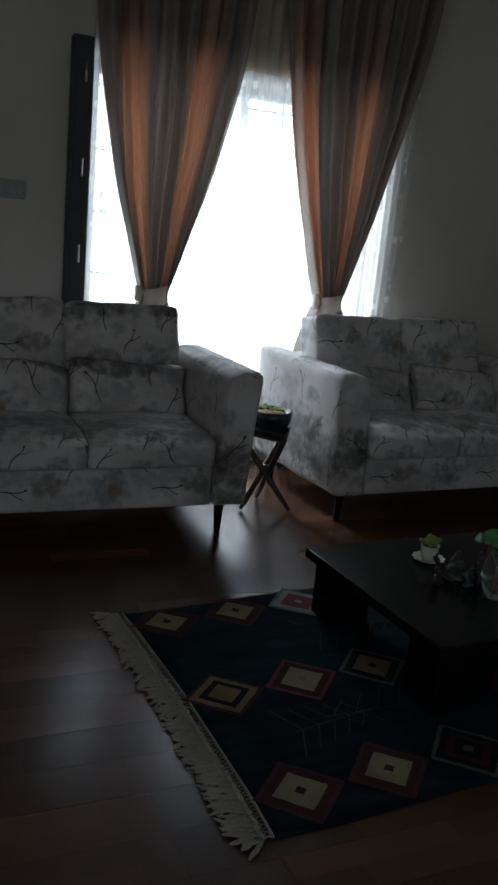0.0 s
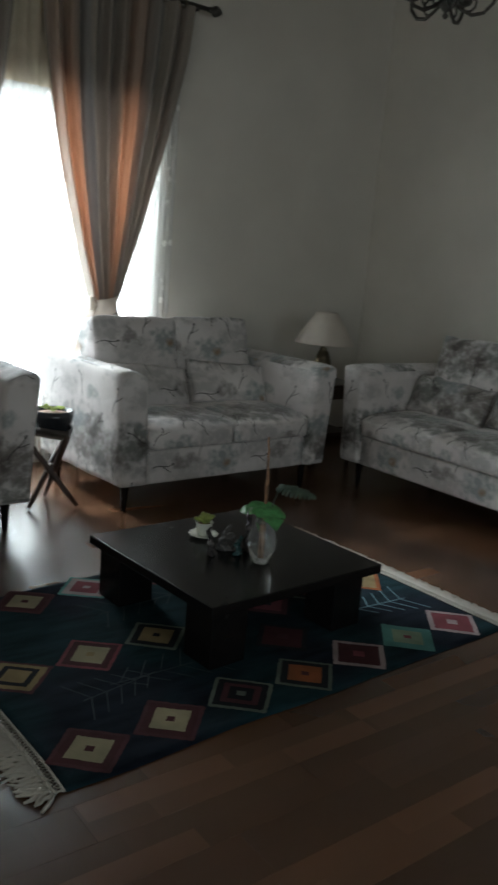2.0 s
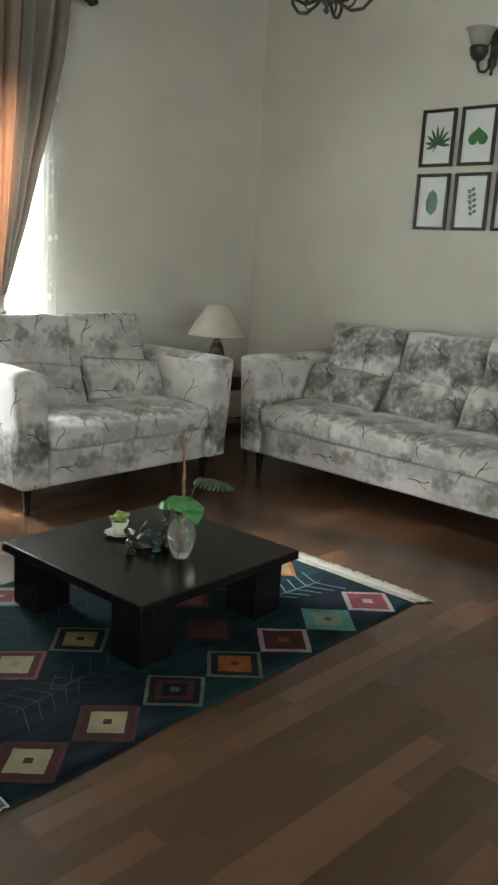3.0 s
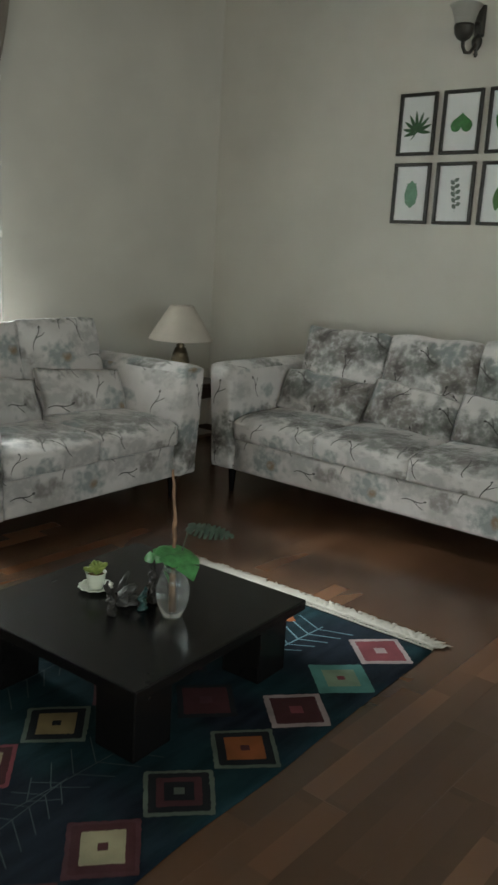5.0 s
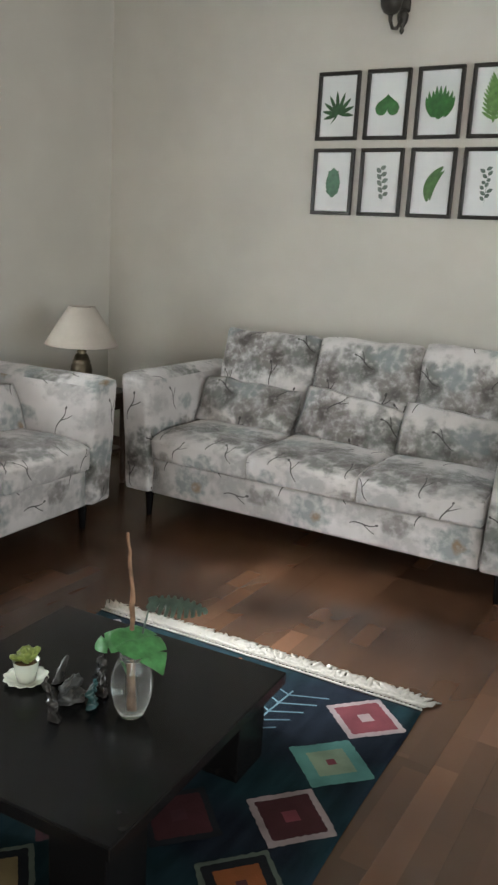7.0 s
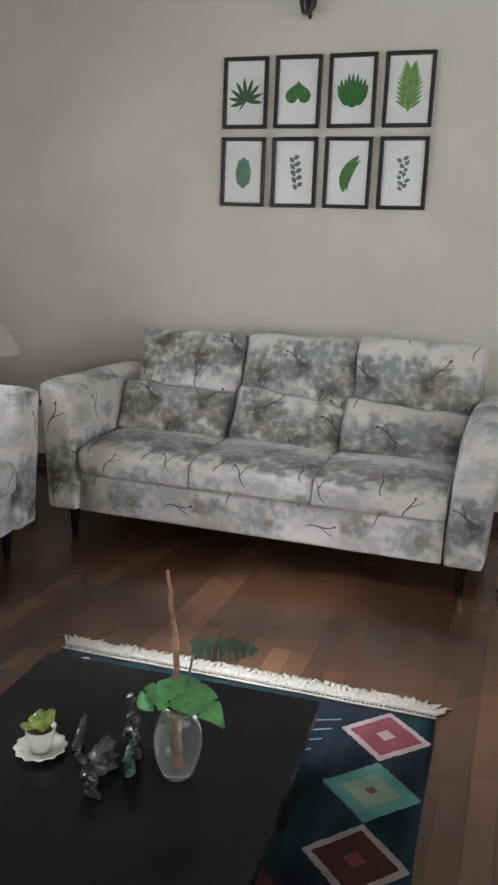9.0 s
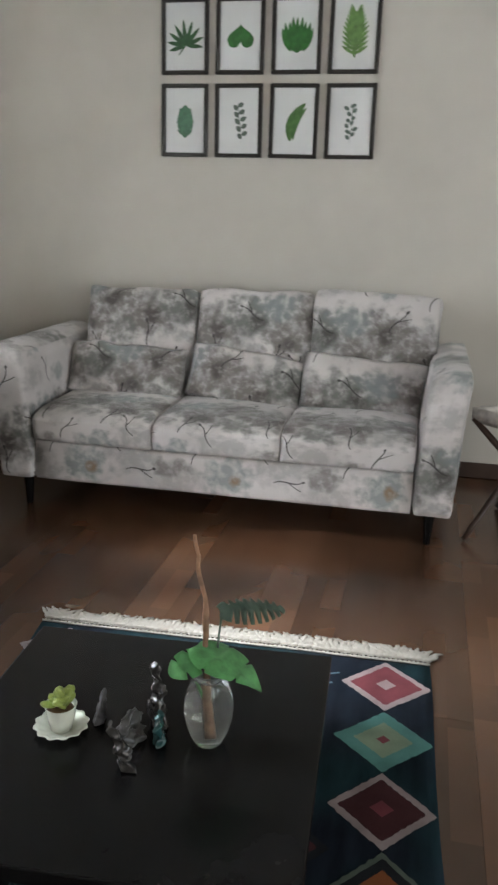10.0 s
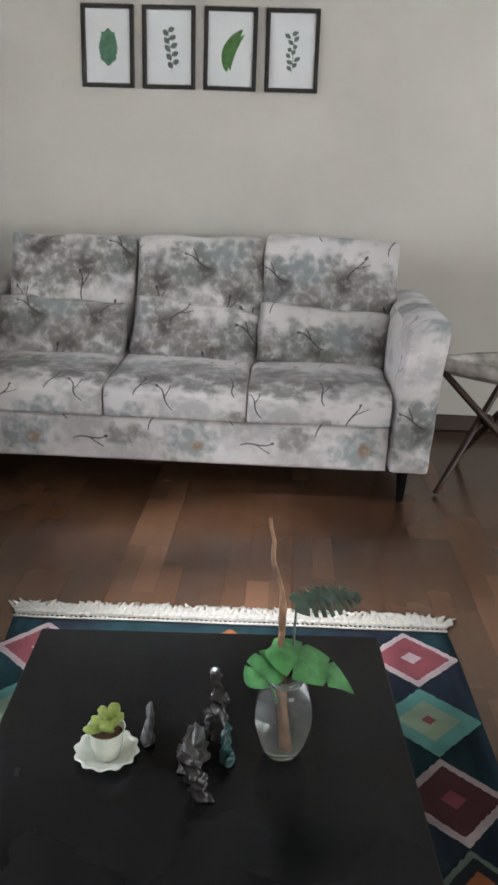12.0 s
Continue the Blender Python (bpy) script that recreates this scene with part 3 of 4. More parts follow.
# ---- sofas ----
def sofa(name, seats, m, label, lumbar, slump, roll, lift=0.0):
    """A sofa with its front along local x at y = 0; it looks towards -y. lumbar: small cushions and their shift;
    slump: shift, extra width, extra height and tilt of each back cushion; roll and lift: where the cloth was cut."""
    ob = thing(name, m, label, "sofa", "matching sofas")
    arm, seat, D = 0.165, 0.56, 0.92
    inner = seats * seat
    w = inner + 2 * arm
    part("base", soft(B(), (0, 0.45, 0.245), (inner - 0.004, 0.885, 0.182), 0.008, (0, 0.004, 0), 14, crumple=0.002, cut=(roll + 0.30, 0.10)), VELVET, ob)
    part("back_frame", soft(B(), (0, D - 0.075, 0.46), (inner - 0.004, 0.13, 0.555), 0.045, (0, 0.006, 0.004), 10, crumple=0.003, cut=(roll, 0.3)), VELVET, ob)
    for s in (-1, 1):
        def lean(q, s=s):
            k = (q.z + 0.3025) / 0.605
            return Vector((q.x + s * 0.012 * k + s * 0.022 * k * k, q.y - 0.012 * k, q.z - 0.026 * max(0, -s * q.x / 0.08) * max(0, k) ** 3))
        part("arm", soft(B(), (s * (inner / 2 + arm / 2), D / 2 - 0.015, 0.455), (arm, D, 0.605), 0.026, (0.008, 0.004, 0.006), 14, crumple=0.004, seed=s * 3 + seats, shape=lean, cut=(roll + 0.21 + 0.07 * s, 0.56 + 0.02 * s)), VELVET, ob)

    def rolled(q):
        front = max(0.0, (-0.20 - q.y) / 0.17)
        return Vector((q.x, q.y, q.z - 0.030 * front ** 2.2 * max(0, q.z / 0.07)))
    for i in range(seats):
        x = -inner / 2 + seat * (i + 0.5)
        # real print, cut so its dark clumps also paint shade onto the seat top
        part("seat_cushion", soft(B(), (x, 0.345, 0.4075), (seat - 0.002, 0.735, 0.143), 0.018, (0.0, 0.008, 0.020), 14, crumple=0.006, seed=i * 5 + seats, shape=rolled, cut=(roll + 0.21 * i + 0.33, 0.18 + 0.02 * i)), VELVET, ob)
        dx, wide, tall, turn = slump[i]
        tilt = pose(x + dx, 0.675, 0.70 + tall / 2, -13 + 2 * math.sin(i * 2 + seats), turn, 1.5 * math.sin(i * 4 + seats))
        part("back_cushion", soft(B(), (0, 0, 0), (seat - 0.002 + wide, 0.19, 0.515 + tall), 0.020, (0.002, 0.040, 0.004), 14, m=tilt, crumple=0.013, seed=i * 7 + seats, cut=(roll + 0.23 * i + 0.05, 0.29 + 0.06 * i + lift)), VELVET, ob)
        if i in lumbar:
            lie = pose(x + lumbar[i], 0.462, 0.585, -24, 2.5 + 3.5 * math.sin(i * 5 + seats), 4 * math.sin(i * 3 + 1))
            part("lumbar_cushion", soft(B(), (0, 0, 0), (0.57, 0.036, 0.265), 0.016, (-0.018, 0.055, -0.018), 14, m=lie, crumple=0.016, seed=i * 11 + seats, cut=(roll + 0.29 * i + 0.41, 0.43 + 0.05 * i + lift)), VELVET, ob)
    for sx in (-1, 1):
        for y in (0.09, D - 0.09):
            x = sx * (w / 2 - 0.09)
            part("leg", lathe(B(), [(0.013, 0.0), (0.015, 0.004), (0.027, 0.178), (0.027, 0.182)], 12, (x, y, 0)), BLACKWOOD, ob)
    return ob


EVEN = [(0.0, 0.0, 0.0, 0.8 * math.sin(3 * i)) for i in range(3)]
# the last value shifts cushions to paler print, painting in the window's veiling glare
sofa("sofa", 3, pose(0.505, 3.20, 0), "three-seat sofa in grey printed velvet before the window wall", {1: 0.0, 2: 0.0}, EVEN, 0.35, 0.52)
sofa("loveseat", 2, pose(2.72, 3.285, 0, 0, 0, 2.6), "two-seat sofa in pale printed velvet beside the window", {0: 0.0, 1: 0.02}, EVEN, 0.12, 0.50)
sofa("sofa", 3, pose(3.65, 2.37, 0, 0, 0, -90), "three-seat sofa in pale velvet printed with leaves and twigs", {0: 0.0, 1: 0.03, 2: 0.02}, [(0.018, 0.0, 0.0, 0.6), (0.025, 0.0, 0.01, 0.4), (0.042, 0.03, 0.03, 1.6)], 0.0)

# ---- coffee table ----
TABLE_M = pose(1.845, 2.073, 0, 0, 0, 3.0)
TOP = 0.252
table = thing("coffee_table", TABLE_M, "low square black wooden coffee table standing on the rug", "coffee table")
part("tabletop", box(B(), -0.392, 0.421, -0.392, 0.392, TOP - 0.036, TOP, 0.004), BLACKWOOD, table, smooth=False)
for sx in (-1, 1):
    for sy in (-1, 1):
        x, y = sx * 0.285, sy * 0.285
        part("leg", box(B(), x - 0.075, x + 0.075, y - 0.075, y + 0.075, 0.012, TOP - 0.037, 0.004), BLACKWOOD, table, smooth=False)


# ---- rug ----
C_NL, C_NR, C_FR, C_FL = Vector((0.85, 1.37)), Vector((2.73, 1.437)), Vector((2.688, 2.715)), Vector((0.79, 2.535))


def rug_at(u, v):
    """Plan place on the rug: u along its length, v across, both 0 to 1; its edges wander a little."""
    p = (C_NL * (1 - u) + C_NR * u) * (1 - v) + (C_FL * (1 - u) + C_FR * u) * v
    return Vector((p.x + 0.008 * noise.noise((v * 4, u, 3)) + 0.02 * math.sin(v * 3.1) * (1 - u), p.y + 0.010 * noise.noise((u * 5, v, 9)), 0))


def rug_z(u, v):
    return 0.009 + 0.0022 * noise.noise((u * 9, v * 6, 1)) + 0.0012 * noise.noise((u * 25, v * 16, 4))


def kilim():
    m, t, b = nodes_of("kilim_wool")
    c = coords(t)
    s = t.nodes.new("ShaderNodeMapping")
    s.inputs["Scale"].default_value = (0.25, 1.0, 1.0)
    link(t, c, s.inputs["Vector"])
    n = tex(t, "ShaderNodeTexNoise", 22.0, s.outputs[0], detail=5.0)
    zone = tex(t, "ShaderNodeTexNoise", 2.2, c, detail=2.0)
    navy = ramp(t, n.outputs["Fac"], [(0.3, (0.005, 0.008, 0.014)), (0.7, (0.013, 0.019, 0.030))])
    teal = ramp(t, n.outputs["Fac"], [(0.3, (0.005, 0.016, 0.020)), (0.7, (0.012, 0.036, 0.045))])
    link(t, mix(t, ramp(t, zone.outputs["Fac"], [(0.42, grey(0)), (0.55, grey(1))]), navy, teal), b.inputs["Base Color"])
    b.inputs["Roughness"].default_value = 0.95
    b.inputs["Specular IOR Level"].default_value = 0.1
    weft = tex(t, "ShaderNodeTexWave", 95.0, c, distortion=1.5, detail=1.0)
    bump(t, b, mix(t, 0.5, weft.outputs["Fac"], n.outputs["Fac"]), 0.6, 0.003)
    return m


def yarn(name, color):
    return cloth("yarn_" + name, tuple(v * 0.62 for v in color), tuple(v * 1.05 for v in color), rough=0.95, scale=220.0)


KILIM = kilim()
YARN = {k: yarn(k, v) for k, v in dict(
    cream=(0.275, 0.245, 0.155), rose=(0.18, 0.045, 0.056), maroon=(0.060, 0.018, 0.021), aqua=(0.085, 0.23, 0.21), orange=(0.26, 0.085, 0.03),
    dark=(0.012, 0.014, 0.018), plum=(0.075, 0.026, 0.031), sage=(0.11, 0.14, 0.115), pale=(0.33, 0.27, 0.27), mint=(0.21, 0.27, 0.19), sky=(0.13, 0.22, 0.26), ochre=(0.24, 0.18, 0.09), slate=(0.05, 0.07, 0.075)).items()}
FRINGE = cloth("fringe_cotton", (0.30, 0.282, 0.25), (0.43, 0.405, 0.365), rough=0.95, scale=160.0)

rug = thing("rug", pose(0, 0, 0), "dark blue woven kilim rug with coloured diamonds and cotton fringe", "rug")
bm = B()
NU, NV = 72, 48
grid = [[None] * (NV + 1) for _ in range(NU + 1)]
for i in range(NU + 1):
    for j in range(NV + 1):
        p = rug_at(i / NU, j / NV)
        rim = i in (0, NU) or j in (0, NV)
        grid[i][j] = bm.verts.new((p.x, p.y, 0.004 if rim else rug_z(i / NU, j / NV)))
for i in range(NU):
    for j in range(NV):
        bm.faces.new((grid[i][j], grid[i + 1][j], grid[i + 1][j + 1], grid[i][j + 1]))
rim = [grid[i][0] for i in range(NU + 1)] + [grid[NU][j] for j in range(1, NV + 1)] + [grid[i][NV] for i in range(NU - 1, -1, -1)] + [grid[0][j] for j in range(NV - 1, 0, -1)]
low = [bm.verts.new((v.co.x, v.co.y, 0.001)) for v in rim]
for k in range(len(rim)):
    n = (k + 1) % len(rim)
    bm.faces.new((low[k], low[n], rim[n], rim[k]))
part("rug_body", bm, KILIM, rug)


def rug_motif(u, v, layers, rnd):
    """A woven diamond of stacked layers (half length, half width, yarn); edges stepped by the weave."""
    bm = B()
    rings = []
    for k, (hu, hv, mat) in enumerate(layers):
        ring = []
        corners = ((hu, 0), (0, hv), (-hu, 0), (0, -hv))
        for a in range(4):
            (x0, y0), (x1, y1) = corners[a], corners[(a + 1) % 4]
            for s in range(14):
                f = s / 14
                w = 1 + rnd.uniform(-0.018, 0.018) + (0.022 if s % 2 else 0)
                uu, vv = u + (x0 + (x1 - x0) * f) * w, v + (y0 + (y1 - y0) * f) * w
                p = rug_at(uu, vv)
                ring.append(bm.verts.new((p.x, p.y, rug_z(uu, vv) + 0.0016 + 0.0009 * k)))
        rings.append(ring)
    p = rug_at(u, v)
    mid = bm.verts.new((p.x, p.y, rug_z(u, v) + 0.0016 + 0.0009 * (len(layers) - 1)))
    for k, ring in enumerate(rings):
        for i in range(len(ring)):
            j = (i + 1) % len(ring)
            inner = (rings[k + 1][j], rings[k + 1][i]) if k + 1 < len(rings) else (mid,)
            bm.faces.new((ring[i], ring[j], *inner)).material_index = k
    return part("diamond", bm, [YARN[l[2]] for l in layers], rug, smooth=False)


def diamond(u, v, names, rnd):
    hu, hv = 0.069, 0.104
    sizes = {4: (1.0, 0.86, 0.60, 0.14), 3: (1.0, 0.80, 0.22), 5: (1.0, 0.86, 0.64, 0.42, 0.15)}[len(names)]
    rug_motif(u, v, [(hu * s, hv * s, n) for s, n in zip(sizes, names)], rnd)


rnd = random.Random(4)
# woven colours; towards the right end the yarns also hold window light as brightness
CREAM = ("plum", "maroon", "cream", "maroon")
NEAR = (CREAM, CREAM, ("sage", "dark", "plum", "dark", "sage"), ("sage", "dark", "orange", "plum"), ("pale", "maroon", "rose"), ("aqua", "aqua", "mint", "rose"), ("pale", "rose", "pale"))
MID = (("plum", "ochre", "dark", "ochre", "ochre"), ("rose", "maroon", "cream", "ochre"), ("sage", "dark", "ochre", "dark"), ("plum", "dark", "maroon"), ("dark", "plum", "rose", "dark"), ("sage", "dark", "plum", "dark"), ("orange", "ochre", "cream"))
FAR = (CREAM, CREAM, ("aqua", "pale", "rose", "pale"), ("rose", "dark", "orange", "dark"), ("sage", "dark", "cream", "maroon"), ("aqua", "aqua", "mint", "rose"), ("pale", "rose", "pale"))
for k in range(7):
    u = 0.0625 + 0.1424 * k
    diamond(u + 0.003, 0.107, NEAR[k], rnd)
    diamond(u - 0.004, 0.50, MID[k], rnd)
    diamond(u - 0.002, 0.912, FAR[k], rnd)
diamond(0.556, 0.306, ("dark", "maroon", "plum"), rnd)


def rug_line(pts, wide, mat, name="woven_line"):
    bm = B()
    for (u0, v0), (u1, v1) in zip(pts, pts[1:]):
        a, b = rug_at(u0, v0), rug_at(u1, v1)
        d = (b - a).normalized() * wide
        s = Vector((-d.y, d.x, 0))
        z0, z1 = rug_z(u0, v0) + 0.0014, rug_z(u1, v1) + 0.0014
        bm.faces.new([bm.verts.new((q.x, q.y, z)) for q, z in ((a - s, z0), (b - s, z1), (b + s, z1), (a + s, z0))])
    return part(name, bm, mat, rug, smooth=False)


# fern sprays between the rows of diamonds
for (u, v, du) in ((0.93, 0.31, -0.16), (0.93, 0.70, -0.16), (0.38, 0.31, -0.2), (0.30, 0.71, 0.2), (0.12, 0.30, 0.15)):
    mat = YARN["sky"] if u > 0.5 else YARN["slate"]
    thin = 0.0034 if u > 0.9 else 0.0016
    rug_line([(u, v), (u + du, v + 0.02)], thin, mat)
    for i in range(5):
        f = (i + 0.5) / 5
        for s in (-1, 1):
            rug_line([(u + du * f, v + 0.02 * f), (u + du * f - du * 0.18, v + 0.02 * f + s * (0.10 - 0.05 * f))], thin, mat)


def tassel_mesh(seed, length):
    """A knotted bundle of cotton threads lying along -x."""
    r = random.Random(seed)
    bm = B()
    bmesh.ops.create_icosphere(bm, subdivisions=1, radius=0.0085, matrix=pose(-0.008, 0, 0.008))
    for i in range(5):
        a = r.uniform(-0.35, 0.35)
        y = (i - 2) * 0.0045
        pts = [(-0.010, y * 0.4, 0.008)]
        for s in range(1, 5):
            f = s / 4
            pts.append((-0.010 - length * f * r.uniform(0.9, 1.0), y + math.sin(a) * length * f * f + r.uniform(-1, 1) * 0.003, 0.008 - 0.004 * f + r.uniform(0, 0.003)))
        tube(bm, pts, [0.0034, 0.0038, 0.0036, 0.0032, 0.0018], 5)
    return mesh_of("tassel", bm, FRINGE)


LONG = [tassel_mesh(i, 0.074) for i in range(5)]
SHORT = [tassel_mesh(10 + i, 0.066) for i in range(5)]
for end, kinds, n in ((0, LONG, 46), (1, SHORT, 62)):
    for i in range(n):
        v = (i + 0.5) / n
        p = rug_at(end, v)
        ob = new("tassel", kinds[rnd.randrange(5)])
        ob.parent = rug
        turn = (180 if end else 0) + 14 * noise.noise((v * 14, end * 5, 0)) + rnd.uniform(-7, 7) + (3 if end else 2)
        ob.matrix_basis = pose(p.x + (0.020 if end else -0.024), p.y, 0.0, 0, 0, turn) @ Matrix.Diagonal((rnd.uniform(0.85, 1.15), rnd.uniform(2.0, 2.5), 1.1, 1))
for end in (0, 1):
    pts = [rug_at(end, j / 40) for j in range(41)]
    for shift in (0, 1):
        net = []
        for j in range(91):
            p = rug_at(end, j / 90)
            out = 0.004 + (0.020 if (j + shift) % 2 else 0.0)
            net.append((p.x + (out if end else -out), p.y, 0.0065 + 0.002 * ((j + shift) % 2) * shift))
        part("fringe_net", tube(B(), net, 0.0022, 5), FRINGE, rug)
    part("fringe_band", tube(B(), [(p.x + (0.004 if end else -0.004), p.y, 0.007) for p in pts], 0.0035, 6), FRINGE, rug)


# ---- things on the coffee table ----


def vase_glass():
    """Pressed glass full of slightly cloudy water."""
    m, t, b = nodes_of("vase_glass")
    n = tex(t, "ShaderNodeTexNoise", 18.0, coords(t), detail=3.0)
    link(t, ramp(t, n.outputs["Fac"], [(0.3, (0.80, 0.83, 0.80)), (0.7, (0.90, 0.92, 0.90))]), b.inputs["Base Color"])
    link(t, ramp(t, n.outputs["Fac"], [(0.3, grey(0.92)), (0.75, grey(0.97))]), b.inputs["Transmission Weight"])
    b.inputs["Roughness"].default_value = 0.05
    b.inputs["IOR"].default_value = 1.36
    return m


CLEAR = vase_glass()
BARK = plain("peeled_branch", (0.23, 0.13, 0.078), 0.7, vary=0.45, scale=30.0, relief=0.5)


def leaf_green(name, color, through):
    m, t, b = nodes_of(name)
    c = coords(t)
    n = tex(t, "ShaderNodeTexNoise", 40.0, c, detail=4.0)
    col = ramp(t, n.outputs["Fac"], [(0.3, tuple(v * 0.7 for v in color)), (0.7, tuple(v * 1.3 for v in color))])
    link(t, col, b.inputs["Base Color"])
    b.inputs["Roughness"].default_value = 0.38
    tr = t.nodes.new("ShaderNodeBsdfTranslucent")
    link(t, col, tr.inputs["Color"])
    mx = t.nodes.new("ShaderNodeMixShader")
    mx.inputs[0].default_value = through
    link(t, b.outputs[0], mx.inputs[1])
    link(t, tr.outputs[0], mx.inputs[2])
    link(t, mx.outputs[0], t.nodes["Material Output"].inputs["Surface"])
    return m


GREEN = leaf_green("fresh_leaf", (0.10, 0.33, 0.11), 0.3)
DULL = leaf_green("dusky_leaf", (0.065, 0.105, 0.08), 0.2)
LIME = leaf_green("lime_leaf", (0.33, 0.41, 0.11), 0.3)


def split_leaf(length, width, cuts, droop, fold, slim=0.30, deep=0.42, taper=0.12):
    """A split-leaf blade from its stalk end at the origin along +x: lobes divided by slits."""
    bm = B()
    n = 40
    mids, edges = [], {1: [], -1: []}
    for i in range(n + 1):
        f = i / n
        z = -droop * f * f
        mids.append(bm.verts.new((length * (f * 0.96), 0, z)))
        for s in (1, -1):
            w = width / 2 * (math.sin(math.pi * min(1, f * 0.93 + 0.07)) ** 0.62) * (1 - taper * f ** (1 if taper < 0.2 else 1.6))
            slit = abs(math.sin(math.pi * cuts * f + (0.4 if s > 0 else 0)))
            if cuts and 0.16 < f < 0.93 and slit < slim:
                w *= deep + slit
            back = -0.16 * length * (1 - f) * (w / (width / 2))
            edges[s].append((bm.verts.new((length * f * 0.96 + back * 0.5 + 0.10 * w, s * w * 0.55, z + fold * w * 0.45 + 0.004 * math.sin(f * 19))),
                             bm.verts.new((length * f * 0.96 + back + 0.22 * w, s * w, z + fold * w * 0.5 - droop * 0.35 * (w / width * 2) ** 2))))
    for i in range(n):
        for s in (1, -1):
            a, b = edges[s][i], edges[s][i + 1]
            for q in ((mids[i], mids[i + 1], b[0], a[0]), (a[0], b[0], b[1], a[1])):
                bm.faces.new(q if s < 0 else q[::-1])
    return bm


vase = thing("vase", pose(1.868, 1.922, TOP + 0.001), "clear oval glass vase holding a branch with leaves", "vase")
outer = [(0.028, 0.0), (0.031, 0.003), (0.043, 0.030), (0.051, 0.062), (0.053, 0.085), (0.049, 0.115), (0.039, 0.145), (0.031, 0.163), (0.031, 0.168)]
mouth = [(0.028, 0.168), (0.028, 0.160), (0.030, 0.154), (0.012, 0.153)]
part("glass_body", lathe(B(), outer + mouth, 40), CLEAR, vase)

plant = thing("leafy_branch", pose(1.868, 1.922, TOP + 0.02), "peeled brown branch with split green leaves in a vase", "plant")
stem = [(-0.004, -0.004, 0.006), (0.0, 0.004, 0.10), (0.004, 0.006, 0.16), (0.010, 0.012, 0.22), (0.006, 0.010, 0.27), (0.010, 0.013, 0.31), (0.020, 0.033, 0.37), (0.018, 0.030, 0.40), (0.020, 0.040, 0.445)]
girth = [0.0085, 0.0072, 0.0076, 0.006, 0.0072, 0.0048, 0.0046, 0.004, 0.0037]
fine_stem, fine_girth = [], []
for i in range(33):
    k, f = min(int(i / 4), 7), i / 4 - min(int(i / 4), 7)
    f = f * f * (3 - 2 * f)
    p = Vector(stem[k]).lerp(Vector(stem[k + 1]), f)
    fine_stem.append(p + 0.0028 * Vector((noise.noise((i * 0.35, 0, 7)), noise.noise((i * 0.35, 5, 7)), 0)))
    fine_girth.append((girth[k] + (girth[k + 1] - girth[k]) * f) * (1 + 0.22 * noise.noise((i * 0.6, 3, 1))))
part("branch", tube(B(), fine_stem, fine_girth, 10), BARK, plant)


def put_leaf(name, bm, mat, m, label=""):
    bmesh.ops.transform(bm, matrix=m, verts=bm.verts)
    return part(name, bm, mat, plant, label)


put_leaf("leaf", split_leaf(0.165, 0.17, 3, 0.050, 0.10, 0.13, 0.55, 0.72), GREEN, pose(0.004, 0.028, 0.205, -8, 4, -104), "broad split green leaf")
put_leaf("leaf", split_leaf(0.085, 0.075, 3, 0.02, 0.2), GREEN, pose(-0.006, 0.01, 0.19, -20, 4, 140))
put_leaf("leaf", split_leaf(0.15, 0.085, 10, 0.035, 0.12, 0.6, 0.12), DULL, pose(0.045, -0.01, 0.268, 18, -6, -64), "dusky green fern-cut leaf")
part("stalk", tube(B(), [(0.002, 0.0, 0.13), (0.012, -0.012, 0.17), (0.03, -0.012, 0.22), (0.048, -0.014, 0.268)], 0.0025, 6), DULL, plant)
part("stalk", tube(B(), [(0.0, 0.004, 0.08), (-0.008, 0.02, 0.13), (-0.012, 0.052, 0.182)], 0.003, 6), GREEN, plant)

CHINA = plain("white_china", (0.68, 0.70, 0.62), 0.18, vary=0.04)
cup_m = pose(1.828, 2.242, TOP + 0.001)
saucer = thing("saucer", cup_m, "white scalloped glass saucer on the coffee table", "saucer")
bm = B()
rings = []
for r, z in ((0.02, 0.0), (0.03, 0.001), (0.05, 0.010), (0.058, 0.014), (0.0575, 0.0165), (0.049, 0.0125), (0.03, 0.004), (0.02, 0.0035)):
    rings.append([bm.verts.new((r * (1 + (0.05 * math.cos(12 * a) if r > 0.04 else 0)) * math.cos(a), r * (1 + (0.05 * math.cos(12 * a) if r > 0.04 else 0)) * math.sin(a), z)) for a in [2 * math.pi * i / 72 for i in range(72)]])
for a, b in zip(rings, rings[1:]):
    for i in range(72):
        bm.faces.new((a[i], a[(i + 1) % 72], b[(i + 1) % 72], b[i]))
bm.faces.new(rings[0][::-1])
bm.faces.new(rings[-1])
part("dish", bm, CHINA, saucer)

cup = thing("plant_pot", cup_m @ pose(0, 0, 0.005), "small white cup planted with a lime green succulent", "plant pot")
part("pot", lathe(B(), [(0.020, 0), (0.024, 0.001), (0.030, 0.03), (0.034, 0.055), (0.0355, 0.058), (0.0325, 0.057), (0.029, 0.045), (0.01, 0.043)], 28), CHINA, cup)
part("soil", lathe(B(), [(0.003, 0.0445), (0.029, 0.0475), (0.02, 0.052), (0.003, 0.054)], 16, wobble=0.1), BARK, cup)
rs = random.Random(8)
for i in range(24):
    a, tip = i * 2.4, rs.uniform(15, 70)
    bm = B()
    soft(bm, (0.014, 0, 0), (0.034, 0.017, 0.009), 0.004, (0.0, 0.004, 0.003), 4)
    bmesh.ops.transform(bm, matrix=pose(rs.uniform(-0.012, 0.012), rs.uniform(-0.012, 0.012), 0.055 + rs.uniform(0, 0.018), 0, -tip, math.degrees(a)), verts=bm.verts)
    part("fleshy_leaf", bm, LIME, cup)

